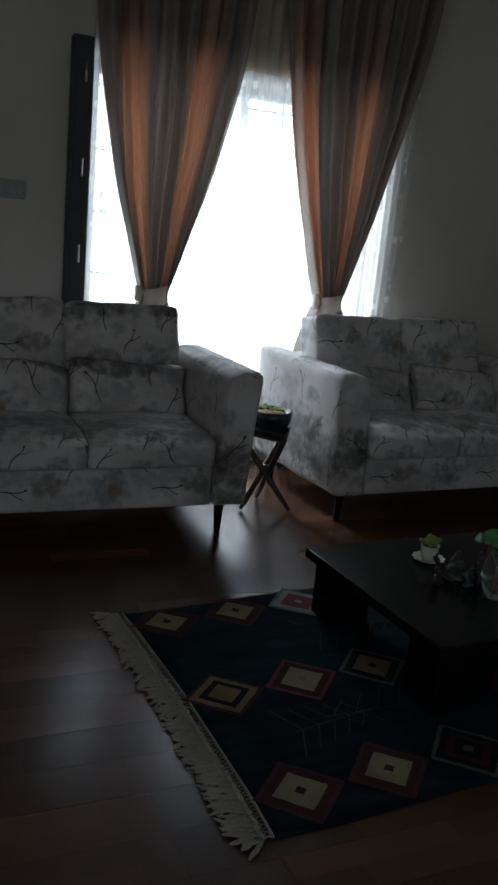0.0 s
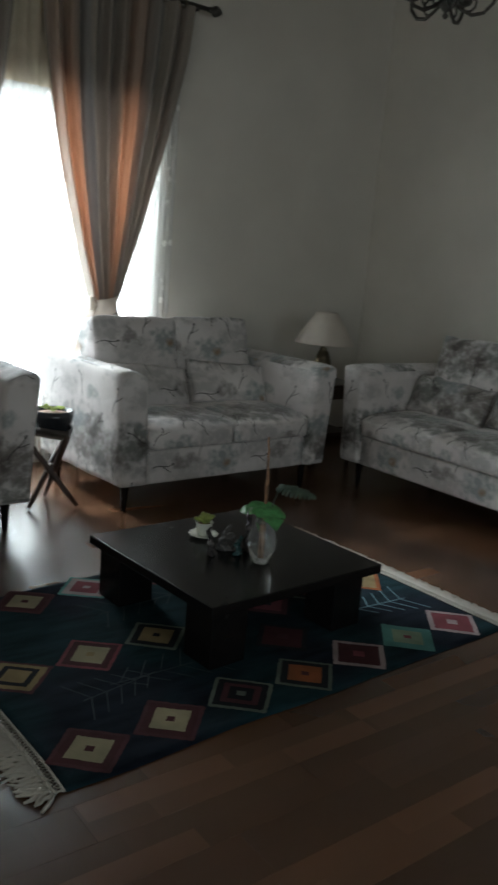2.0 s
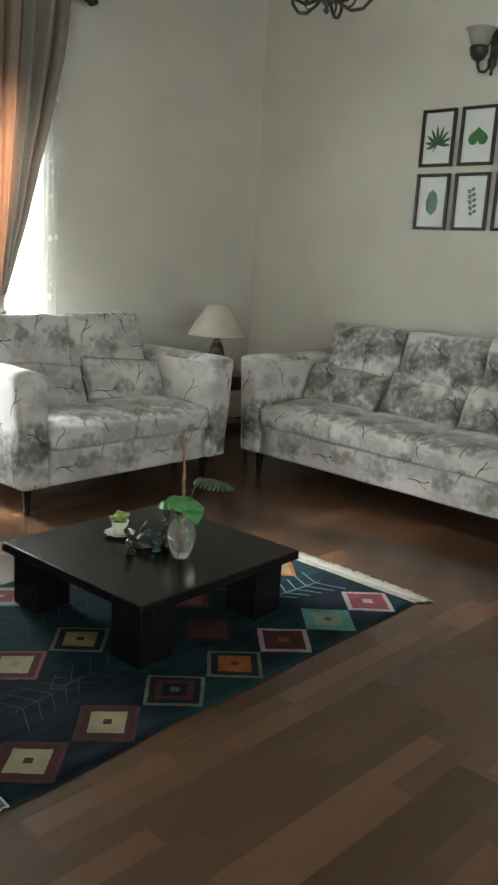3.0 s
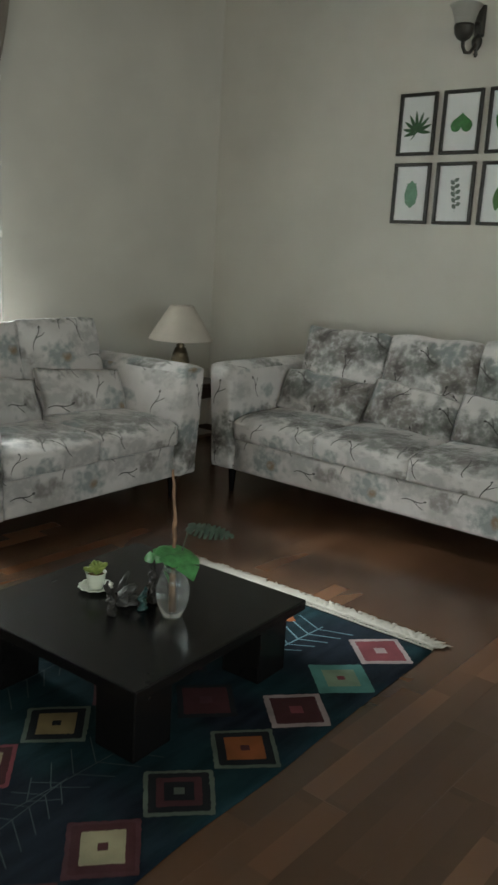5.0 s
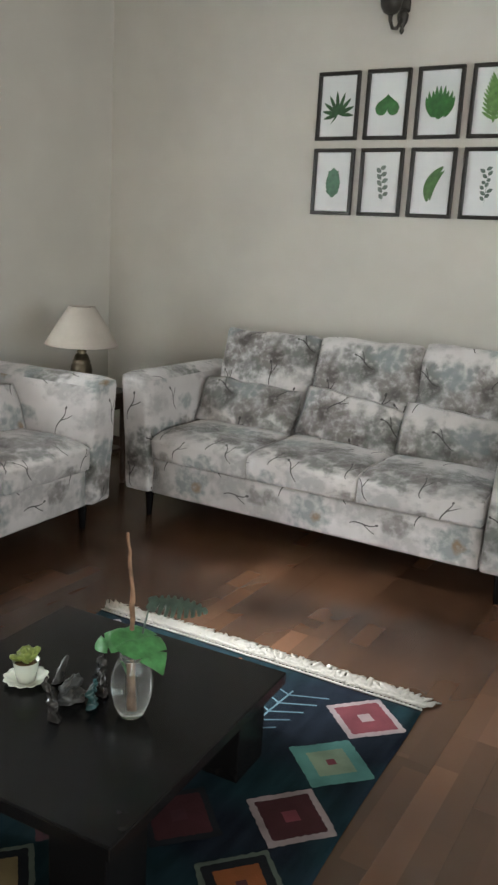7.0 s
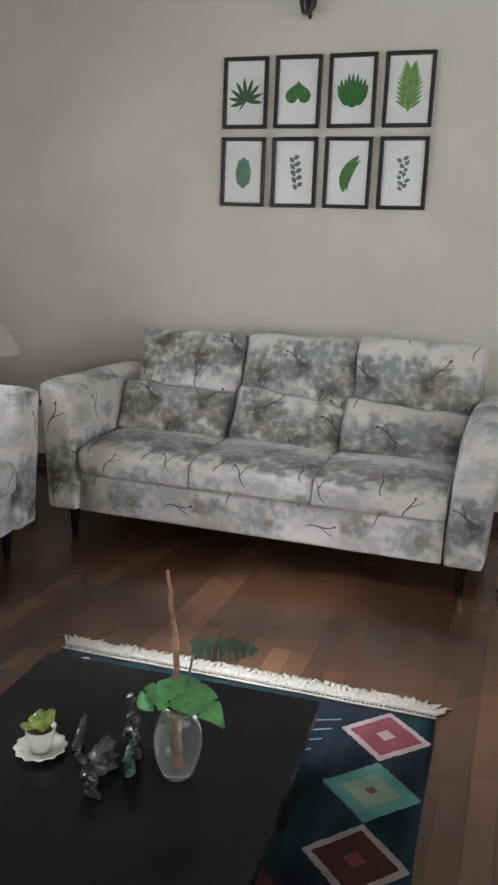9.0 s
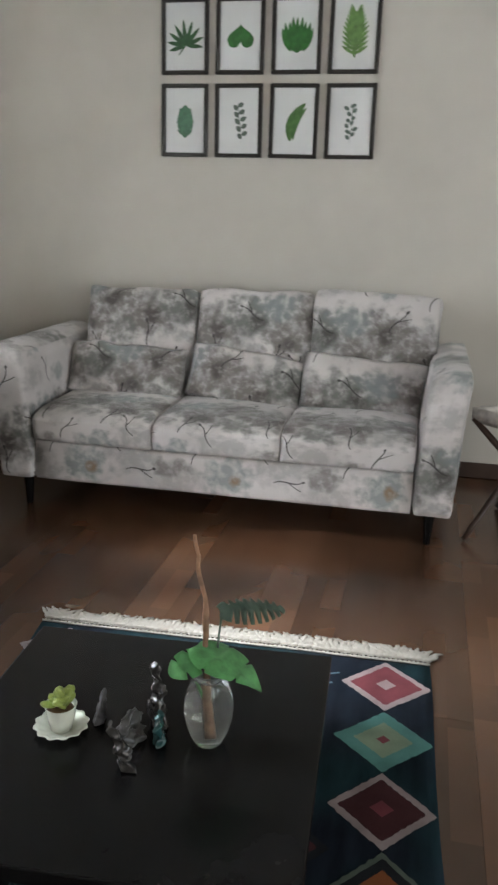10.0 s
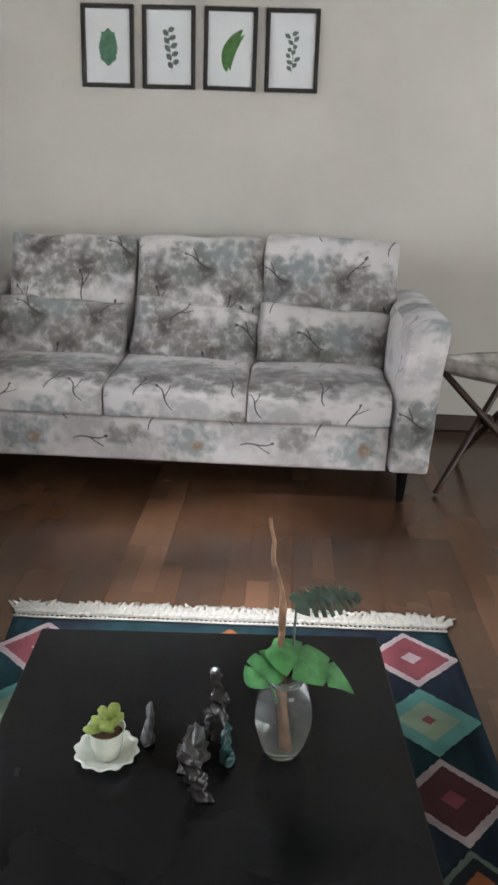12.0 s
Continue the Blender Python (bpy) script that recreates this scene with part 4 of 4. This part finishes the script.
DARKSTONE = plain("dark_polished_resin", (0.03, 0.028, 0.027), 0.22, vary=0.5, scale=25.0, relief=0.6, fine=70.0)
GREYSTONE = plain("grey_resin", (0.055, 0.055, 0.053), 0.35, vary=0.4, scale=25.0, relief=0.6)


def ornament(x, y, h, w, turn, label, lean=0.0, mat=DARKSTONE, knots=3.0, rough=0.34):
    """A small carved ornament: a craggy upright form of stacked knobs that narrows to a tip."""
    bm = B()
    prof = [(0.40, 0.0), (0.5, 0.02)]
    for i in range(1, 27):
        f = i / 27
        prof.append((0.5 * (1 - f) ** 0.55 * (0.84 + 0.16 * math.cos(2 * math.pi * knots * f)) + 0.03, f))
    prof.append((0.03, 1.0))
    lathe(bm, [(r * w, z * h) for r, z in prof], 28, wobble=0.35)
    for v in bm.verts:
        v.co = Vector((v.co.x * 1.3 + lean * v.co.z + 0.10 * w * math.sin(9 * v.co.z / h), v.co.y * 0.8, v.co.z))
        s = v.co * 75 + Vector((x * 40, y * 40, 0))
        v.co += w * rough * min(1, v.co.z / h * 6) * Vector((noise.noise(s), noise.noise(s + Vector((17, 0, 0))), 0.5 * noise.noise(s + Vector((0, 23, 0)))))
    ob = part("ornament", bm, mat)
    ob.matrix_basis = pose(x, y, TOP + 0.001, 0, 0, turn)
    return tagged(ob, label, "ornament", "ornaments on the table")


TEALSTONE = plain("teal_glaze", (0.015, 0.06, 0.062), 0.2, vary=0.4, scale=25.0, relief=0.4)
ornament(1.738, 2.056, 0.094, 0.034, 70, "low black carved ornament on the coffee table", 0.45, knots=2.6, rough=0.4)
ornament(1.825, 2.085, 0.066, 0.056, -30, "squat dark grey carved ornament on the coffee table", 0.1, GREYSTONE, 1.4)
ornament(1.895, 2.042, 0.155, 0.040, 60, "tall black polished carved ornament on the coffee table", 0.06, knots=3.6)
ornament(1.835, 2.022, 0.075, 0.032, 10, "small teal glazed ornament among the black ones", 0.1, TEALSTONE, 1.6)
ornament(1.875, 2.175, 0.062, 0.030, 0, "tiny smoky grey ornament beside the planted cup", 0.5, GREYSTONE, 1.2, 0.2)


# ---- tripod stools ----
def tripod(m, r, h, label, top_mat, top_label, spread=0.82, thick=0.012):
    """A folding stool: three crossing wooden legs under a sling seat."""
    ob = thing("stool", m, label, "stool", "tripod stools")
    for k in range(3):
        a = radians(90 + 120 * k)
        foot = Vector((spread * r * math.cos(a), spread * r * math.sin(a), 0.012))
        head = Vector((-r * 0.98 * math.cos(a + 0.25), -r * 0.98 * math.sin(a + 0.25), h))
        bow = [foot.lerp(head, s / 6) for s in range(7)]
        part("leg", tube(B(), bow, [0.011, 0.014, 0.015, 0.016, 0.015, 0.015, 0.013], 10), DARKWOOD, ob)
    part("knot", lathe(B(), [(0.012, -0.025), (0.026, -0.018), (0.03, 0.0), (0.026, 0.018), (0.012, 0.025)], 14, (0, 0, h * (0.5 if spread < 1 else 0.57))), DARKWOOD, ob)
    bm = B()
    n = 14
    tips = [Vector((-r * 1.02 * math.cos(radians(90 + 120 * k) + 0.25), -r * 1.02 * math.sin(radians(90 + 120 * k) + 0.25))) for k in range(3)]
    rings = []
    for side, off in ((1, thick), (-1, -0.016)):
        ring_set = []
        for j in range(n + 1):
            ring = []
            for i in range(36):
                e = i / 12
                k = int(e)
                p = tips[k].lerp(tips[(k + 1) % 3], e - k)
                p = p * (1 + 0.16 * math.sin(math.pi * (e - k)))
                f = j / n
                ring.append(bm.verts.new((p.x * f, p.y * f, h + off - 0.028 * (1 - f * f) + 0.016 * f ** 6)))
            ring_set.append(ring)
        rings.append(ring_set)
        for j in range(1, n):
            for i in range(36):
                q = (ring_set[j][i], ring_set[j][(i + 1) % 36], ring_set[j + 1][(i + 1) % 36], ring_set[j + 1][i])
                bm.faces.new(q[::-1] if side > 0 else q)
        mid = bm.verts.new((0, 0, h + off - 0.028))
        for i in range(36):
            q = (ring_set[1][i], ring_set[1][(i + 1) % 36], mid)
            bm.faces.new(q if side > 0 else q[::-1])
    for i in range(36):
        a, b = rings[0][n], rings[1][n]
        bm.faces.new((a[i], b[i], b[(i + 1) % 36], a[(i + 1) % 36]))
    for v in [v for v in bm.verts if not v.link_faces]:
        bm.verts.remove(v)
    part("seat", bm, top_mat, ob, top_label)
    return ob


HIDE = plain("dark_leather", (0.035, 0.026, 0.022), 0.45, vary=0.3, scale=20.0, relief=0.4)
PALEHIDE = plain("mottled_hide", (0.50, 0.47, 0.44), 0.6, vary=0.5, scale=16.0, relief=0.4)
tripod(pose(1.775, 3.58, 0, 0, 0, -12), 0.175, 0.405, "dark wooden tripod stool between the sofas, holding a planter", HIDE, "dark leather sling seat")
tripod(pose(4.0, 1.075, 0, 0, 0, 40), 0.225, 0.50, "dark wooden tripod stool with mottled pale seat beside the sofa", PALEHIDE, "mottled pale hide seat", 1.3, 0.034)

bowl = thing("planter", pose(1.775, 3.58, 0.3915), "dark glazed bowl planter with small green leaves on the stool", "planter")
GLAZE = plain("dark_glaze", (0.022, 0.024, 0.028), 0.16, vary=0.3)
part("bowl", lathe(B(), [(0.05, 0), (0.085, 0.004), (0.098, 0.03), (0.092, 0.045), (0.098, 0.055), (0.105, 0.085), (0.108, 0.12), (0.1, 0.121), (0.095, 0.10), (0.02, 0.098)], 30), GLAZE, bowl)
part("soil", lathe(B(), [(0.003, 0.099), (0.092, 0.101), (0.06, 0.106), (0.003, 0.108)], 20, wobble=0.05), BARK, bowl)
for i in range(9):
    bm = split_leaf(0.045, 0.03, 0, 0.01, 0.2)
    bmesh.ops.transform(bm, matrix=pose(rs.uniform(-0.03, 0.03), rs.uniform(-0.03, 0.03), 0.112 + rs.uniform(0, 0.015), rs.uniform(-20, 20), -rs.uniform(10, 50), i * 137), verts=bm.verts)
    part("small_leaf", bm, LIME, bowl)

# ---- corner: side table and lamp ----
side = thing("side_table", pose(3.93, 3.95, 0), "dark wooden side table in the corner between sofas", "side table")
part("tabletop", box(B(), -0.23, 0.23, -0.23, 0.23, 0.535, 0.56, 0.006), DARKWOOD, side, smooth=False)
part("shelf", box(B(), -0.19, 0.19, -0.19, 0.19, 0.20, 0.22, 0.004), DARKWOOD, side, smooth=False)
part("apron", box(B(), -0.195, 0.195, -0.195, 0.195, 0.455, 0.534, 0.003), DARKWOOD, side, smooth=False)
for sx in (-1, 1):
    for sy in (-1, 1):
        part("leg", lathe(B(), [(0.014, 0), (0.02, 0.05), (0.022, 0.454)], 10, (sx * 0.18, sy * 0.18, 0.001)), DARKWOOD, side)

SHADE = cloth("lampshade_linen", (0.56, 0.50, 0.44), (0.63, 0.565, 0.50), through=0.25)
table_lamp = thing("table_lamp", pose(3.92, 3.925, 0.561), "table lamp with cream cone shade and turned brass base, unlit", "lamp")
part("base", lathe(B(), [(0.07, 0), (0.075, 0.006), (0.072, 0.014), (0.04, 0.022), (0.028, 0.035), (0.034, 0.05), (0.058, 0.085), (0.062, 0.115), (0.055, 0.15), (0.048, 0.158), (0.052, 0.168), (0.045, 0.178), (0.036, 0.205), (0.022, 0.215), (0.03, 0.224), (0.014, 0.235), (0.012, 0.29)], 28), BRASS, table_lamp)
bm = B()
n = 48
rr = []
for r, z in ((0.218, 0.258), (0.221, 0.258), (0.220, 0.268), (0.150, 0.375), (0.082, 0.470), (0.080, 0.474), (0.078, 0.470), (0.147, 0.375), (0.216, 0.268), (0.218, 0.258)):
    rr.append([bm.verts.new((r * math.cos(2 * math.pi * i / n), r * math.sin(2 * math.pi * i / n), z)) for i in range(n)])
for a, b in zip(rr, rr[1:]):
    for i in range(n):
        bm.faces.new((a[i], a[(i + 1) % n], b[(i + 1) % n], b[i]))
bmesh.ops.scale(bm, vec=(0.92, 0.92, 1.0), verts=bm.verts)
shade = part("shade", bm, SHADE, table_lamp, "cream linen cone shade")
part("trim_band", tube(B(), [(0.202 * math.cos(2 * math.pi * i / n), 0.202 * math.sin(2 * math.pi * i / n), 0.262) for i in range(n + 1)], 0.0035, 6), SHADE, shade)
part("harp", tube(B(), [(0.0, 0.0, 0.285), (0.035, 0, 0.33), (0.04, 0, 0.40), (0.0, 0, 0.465), (-0.04, 0, 0.40), (-0.035, 0, 0.33), (0, 0, 0.286)], 0.0025, 6), BRASS, table_lamp)
part("spider", tube(tube(B(), [(-0.071, 0, 0.467), (0.071, 0, 0.467)], 0.0022, 6), [(0, -0.071, 0.467), (0, 0.071, 0.467)], 0.0022, 6), BRASS, table_lamp)

# ---- botanical prints ----
PAPER = plain("print_paper", (0.70, 0.71, 0.71), 0.6, vary=0.03, scale=5.0, relief=0.05)
BLACKFRAME = plain("black_frame_wood", (0.018, 0.015, 0.013), 0.4, vary=0.3)
INK = [leaf_green("print_ink", c, 0.0) for c in ((0.025, 0.085, 0.03), (0.03, 0.13, 0.03), (0.025, 0.12, 0.025), (0.12, 0.23, 0.07), (0.06, 0.16, 0.09), (0.09, 0.12, 0.10), (0.06, 0.15, 0.04), (0.10, 0.14, 0.12))]


def blade(bm, x, z, ang, length, wide, y=-0.0062, n=10, curve=0.0):
    """A flat leaf blade in the print's plane from (x, z) at an angle in degrees from upright."""
    a = radians(ang)
    left, right = [], []
    for i in range(n + 1):
        f = i / n
        w = wide / 2 * math.sin(math.pi * (0.03 + 0.95 * f)) ** 0.8
        b = a + curve * f
        cx, cz = x + math.sin(b) * length * f, z + math.cos(b) * length * f
        left.append(bm.verts.new((cx - math.cos(b) * w, y, cz + math.sin(b) * w)))
        right.append(bm.verts.new((cx + math.cos(b) * w, y, cz - math.sin(b) * w)))
    for i in range(n):
        bm.faces.new((left[i], right[i], right[i + 1], left[i + 1]))
    return bm


def print_leaf(k):
    bm = B()
    if k == 0:      # palmate leaf
        for j, a in enumerate((-105, -80, -55, -30, -6, 18, 42, 68, 95)):
            blade(bm, 0, -0.03 + 0.0002 * j, a, 0.088 - 0.00022 * abs(a), 0.0155, -0.0062 - 0.00003 * j)
        blade(bm, 0, -0.03, -140, 0.045, 0.006, -0.0066)
    elif k == 1:    # heart-shaped split leaf
        for s in (-1, 1):
            mid = [bm.verts.new((0, -0.0062, -0.0165 + 0.058 * i / 20)) for i in range(21)]
            rim = []
            for i in range(21):
                a = math.pi * i / 20
                x = 0.0031 * 16 * math.sin(a) ** 3
                z = -0.0033 * (13 * math.cos(a) - 5 * math.cos(2 * a) - 2 * math.cos(3 * a) - math.cos(4 * a))
                z = z * 0.74 if z > 0 else z
                rim.append(bm.verts.new((s * (x + 0.0012 * math.sin(i * 2.6) * math.sin(a)), -0.0062, z)))
            for i in range(20):
                q = (mid[i], rim[i], rim[i + 1], mid[i + 1])
                bm.faces.new(q if s > 0 else q[::-1])
            bmesh.ops.remove_doubles(bm, verts=bm.verts, dist=0.0002)
    elif k == 2:    # tuft of pointed blades
        for j, a in enumerate((-34, -25, -16, -8, 0, 9, 17, 26, 35)):
            blade(bm, a * 0.0007, -0.052, a, 0.112 - 0.0009 * abs(a) + 0.008 * (j % 2), 0.019, -0.0062 - 0.00003 * j, curve=-0.006 * a)
        blade(bm, 0, -0.058, 0, 0.070, 0.056, -0.0068)
    elif k == 3:    # feathery palm
        for j in range(11):
            z = -0.065 + j * 0.012
            for s in (-1, 1):
                blade(bm, 0, z, s * (58 - j * 3.4), 0.066 - 0.0030 * abs(j - 4), 0.0115, -0.0062 - 0.00003 * j)
        blade(bm, 0, -0.075, 0, 0.15, 0.03, -0.0067)
    elif k == 4:    # oval veined leaf
        blade(bm, 0, -0.06, 0, 0.115, 0.062, -0.0061)
        for j in range(7):
            for s in (-1, 1):
                blade(bm, 0, -0.05 + j * 0.013, s * 58, 0.040 - 0.003 * abs(j - 2), 0.015, -0.0064 - 0.00003 * j)
    elif k == 5:    # rows of small leaflets
        for j in range(5):
            for s in (-1, 1):
                blade(bm, 0.004 + 0.004 * (2 - j), -0.062 + j * 0.025 + (0.013 if s > 0 else 0), s * 52 + 10, 0.028 - 0.002 * abs(j - 2), 0.017, -0.0062)
        blade(bm, 0.008, -0.075, -5, 0.135, 0.0022, -0.0064)
    elif k == 6:    # long curved leaf
        blade(bm, -0.012, -0.068, -10, 0.14, 0.042, -0.0062, 16, 0.55)
        blade(bm, 0.0, -0.064, -6, 0.12, 0.022, -0.0065, 16, 0.5)
    else:           # loose sprig
        for j in range(6):
            for s in (-1, 1):
                blade(bm, 0.002 * s + 0.005 * math.sin(j * 2.1), -0.060 + j * 0.020 + (0.010 if s > 0 else 0), s * (46 + 16 * (j % 2)) + 8 * math.sin(j * 3), 0.020 + 0.004 * math.sin(j * 1.7), 0.014, -0.0062)
        blade(bm, 0.0, -0.075, 3, 0.14, 0.002, -0.0064)
    return bm


def enlarged(bm, s):
    bmesh.ops.scale(bm, vec=(s, 1, s), verts=bm.verts)
    return bm


FW, FH, PITCH = 0.245, 0.352, 0.2842
for k in range(8):
    col, row = k % 4, k // 4
    yc, zc = 2.958 - FW / 2 - PITCH * col, (2.357 - FH / 2) if row == 0 else (1.610 + FH / 2)
    fr = thing("picture_frame", pose(XE - 0.002, yc, zc, 0, 0, -90) @ pose(0, 0, 0, 0, 0.35 * math.sin(k * 2.3), 0), ("black framed print of a green " + ("fan palm leaf", "split heart leaf", "leafy tuft", "feathery palm", "oval veined leaf", "row of leaflets", "long curved leaf", "loose sprig")[k]), "picture", "framed botanical prints")
    bm = B()
    w = 0.019
    box(bm, -FW / 2, FW / 2, -0.024, -0.001, FH / 2 - w, FH / 2, 0.0025, 1)
    box(bm, -FW / 2, FW / 2, -0.024, -0.001, -FH / 2, -FH / 2 + w, 0.0025, 1)
    box(bm, -FW / 2, -FW / 2 + w, -0.0235, -0.001, -FH / 2 + w, FH / 2 - w, 0.0025, 1)
    box(bm, FW / 2 - w, FW / 2, -0.0235, -0.001, -FH / 2 + w, FH / 2 - w, 0.0025, 1)
    part("frame", bm, BLACKFRAME, fr, smooth=False)
    sheet = part("print", box(B(), -FW / 2 + w - 0.001, FW / 2 - w + 0.001, -0.006, -0.0015, -FH / 2 + w - 0.001, FH / 2 - w + 0.001), PAPER, fr, smooth=False)
    part("leaf_image", enlarged(print_leaf(k), 1.36), INK[k], sheet, smooth=False)

# ---- wall sconce ----
OPAL = cloth("frosted_glass", (0.40, 0.385, 0.35), (0.48, 0.46, 0.42), through=0.4, rough=0.3)
sconce = thing("wall_sconce", pose(XE - 0.001, 2.50, 2.66, 0, 0, -90), "dark iron wall sconce with frosted bell shade, unlit", "wall lamp")
part("back_plate", soft(B(), (0, -0.014, 0.045), (0.062, 0.026, 0.17), 0.012, (-0.012, 0.008, -0.01), 8), IRON, sconce)
part("tail", lathe(B(), [(0.003, -0.145), (0.013, -0.13), (0.008, -0.115), (0.026, -0.085), (0.030, -0.055), (0.018, -0.03)], 14, (0, -0.032, 0)), IRON, sconce)
part("arm", tube(B(), [(0.0, -0.03, -0.03), (0.0, -0.06, -0.095), (0.0, -0.105, -0.135), (0.0, -0.165, -0.145), (0.0, -0.195, -0.12), (0.0, -0.20, -0.085)], [0.012, 0.010, 0.009, 0.009, 0.010, 0.012], 10), IRON, sconce)
part("scroll", tube(B(), [(0, -0.03, 0.03), (0, -0.08, 0.04), (0, -0.125, 0.0), (0, -0.15, -0.045), (0, -0.19, -0.06)], 0.010, 8), IRON, sconce)
part("cup", lathe(B(), [(0.012, -0.025), (0.034, -0.012), (0.050, 0.012), (0.056, 0.045), (0.054, 0.058), (0.044, 0.058)], 20, (0, -0.20, -0.072)), IRON, sconce)
part("shade", lathe(B(), [(0.042, 0.055), (0.052, 0.07), (0.062, 0.10), (0.072, 0.13), (0.088, 0.155), (0.086, 0.156), (0.069, 0.13), (0.059, 0.10), (0.049, 0.072), (0.040, 0.058)], 28, (0, -0.20, -0.072)), OPAL, sconce, "frosted bell glass shade")

# ---- chandelier ----
chandelier = thing("chandelier", pose(3.24, 2.58, 2.52), "dark iron chandelier with curled arms hanging from the ceiling", "chandelier")
part("stem", lathe(B(), [(0.004, 0.0), (0.016, 0.015), (0.008, 0.03), (0.03, 0.055), (0.036, 0.08), (0.02, 0.11), (0.012, 0.14), (0.022, 0.20), (0.010, 0.25), (0.010, ZC - 2.53)], 16), IRON, chandelier)
part("canopy", lathe(B(), [(0.02, -0.05), (0.06, -0.02), (0.07, -0.001)], 20, (0, 0, ZC - 2.52)), IRON, chandelier)
for k in range(5):
    a = radians(72 * k + 20)
    d = Vector((math.cos(a), math.sin(a), 0))
    path = [(0.02, 0.085), (0.07, 0.045), (0.12, 0.02), (0.175, 0.03), (0.215, 0.075), (0.22, 0.12)]
    arm = part("arm", tube(B(), [d * r + Vector((0, 0, z)) for r, z in path], 0.009, 8), IRON, chandelier)
    curl = [(0.10 + 0.045 * math.cos(b) * (1 - 0.05 * i), 0.075 + 0.045 * math.sin(b) * (1 - 0.05 * i)) for i, b in enumerate([-2.2 + 0.55 * j for j in range(11)])]
    part("scroll", tube(B(), [d * r + Vector((0, 0, z)) for r, z in curl], 0.006, 6), IRON, arm)
    part("candle_cup", lathe(B(), [(0.01, 0.115), (0.035, 0.125), (0.045, 0.145), (0.03, 0.15)], 14, (d.x * 0.22, d.y * 0.22, 0)), IRON, chandelier)
    part("shade", lathe(B(), [(0.03, 0.148), (0.045, 0.18), (0.055, 0.23), (0.075, 0.27), (0.073, 0.271), (0.052, 0.23), (0.042, 0.18), (0.028, 0.15)], 20, (d.x * 0.22, d.y * 0.22, 0)), OPAL, chandelier)

# ---- floor strips ----
SUB = plain("subfloor", (0.03, 0.015, 0.009), 0.9)
floor = tagged(part("floor", box(B(), XW - T, XE + T, YS - T, YN + T, -0.12, -0.012), SUB, smooth=False), "brown laminate wood floor of staggered strips", "floor", kind="structure")
SW, SL = 0.145, 0.92


def strip_verts(x0, x1, y0, y1):
    g, c = 0.00015, 0.0003
    lo = [(x0 + g, y0 + g, -0.011), (x1 - g, y0 + g, -0.011), (x1 - g, y1 - g, -0.011), (x0 + g, y1 - g, -0.011)]
    mid = [(x, y, -c) for x, y, _ in lo]
    hi = [(x0 + g + c, y0 + g + c, 0.0), (x1 - g - c, y0 + g + c, 0.0), (x1 - g - c, y1 - g - c, 0.0), (x0 + g + c, y1 - g - c, 0.0)]
    return lo + mid + hi


QUADS = [(i, (i + 1) % 4, (i + 1) % 4 + 4, i + 4) for i in range(4)] + [(i + 4, (i + 1) % 4 + 4, (i + 1) % 4 + 8, i + 8) for i in range(4)] + [(8, 9, 10, 11)]
shared, far_v, far_f = {}, [], []
rf = random.Random(12)
y, row = YS, 0
while y < YN - 0.001:
    y1 = min(y + SW, YN)
    x = XW - rf.uniform(0.05, SL)
    while x < XE:
        x0, x1 = max(x, XW), min(x + SL, XE)
        if x1 - x0 > 0.02:
            if 0.3 < (x0 + x1) / 2 and 0.2 < (y + y1) / 2:
                key = (round(x1 - x0, 3), round(y1 - y, 3))
                if key not in shared:
                    me = bpy.data.meshes.new("strip")
                    me.from_pydata(strip_verts(0, key[0], 0, key[1]), [], QUADS)
                    me.materials.append(WOOD)
                    shared[key] = me
                ob = new("strip", shared[key])
                ob.location, ob.parent = (x0, y, 0), floor
            else:
                n = len(far_v)
                far_v += strip_verts(x0, x1, y, y1)
                far_f += [tuple(n + i for i in q) for q in QUADS]
        x += SL
    y, row = y1, row + 1
me = bpy.data.meshes.new("strips_beyond")
me.from_pydata(far_v, [], far_f)
me.materials.append(WOOD)
rest = tagged(new("strips_beyond", me), kind="stuff")
rest.parent = floor
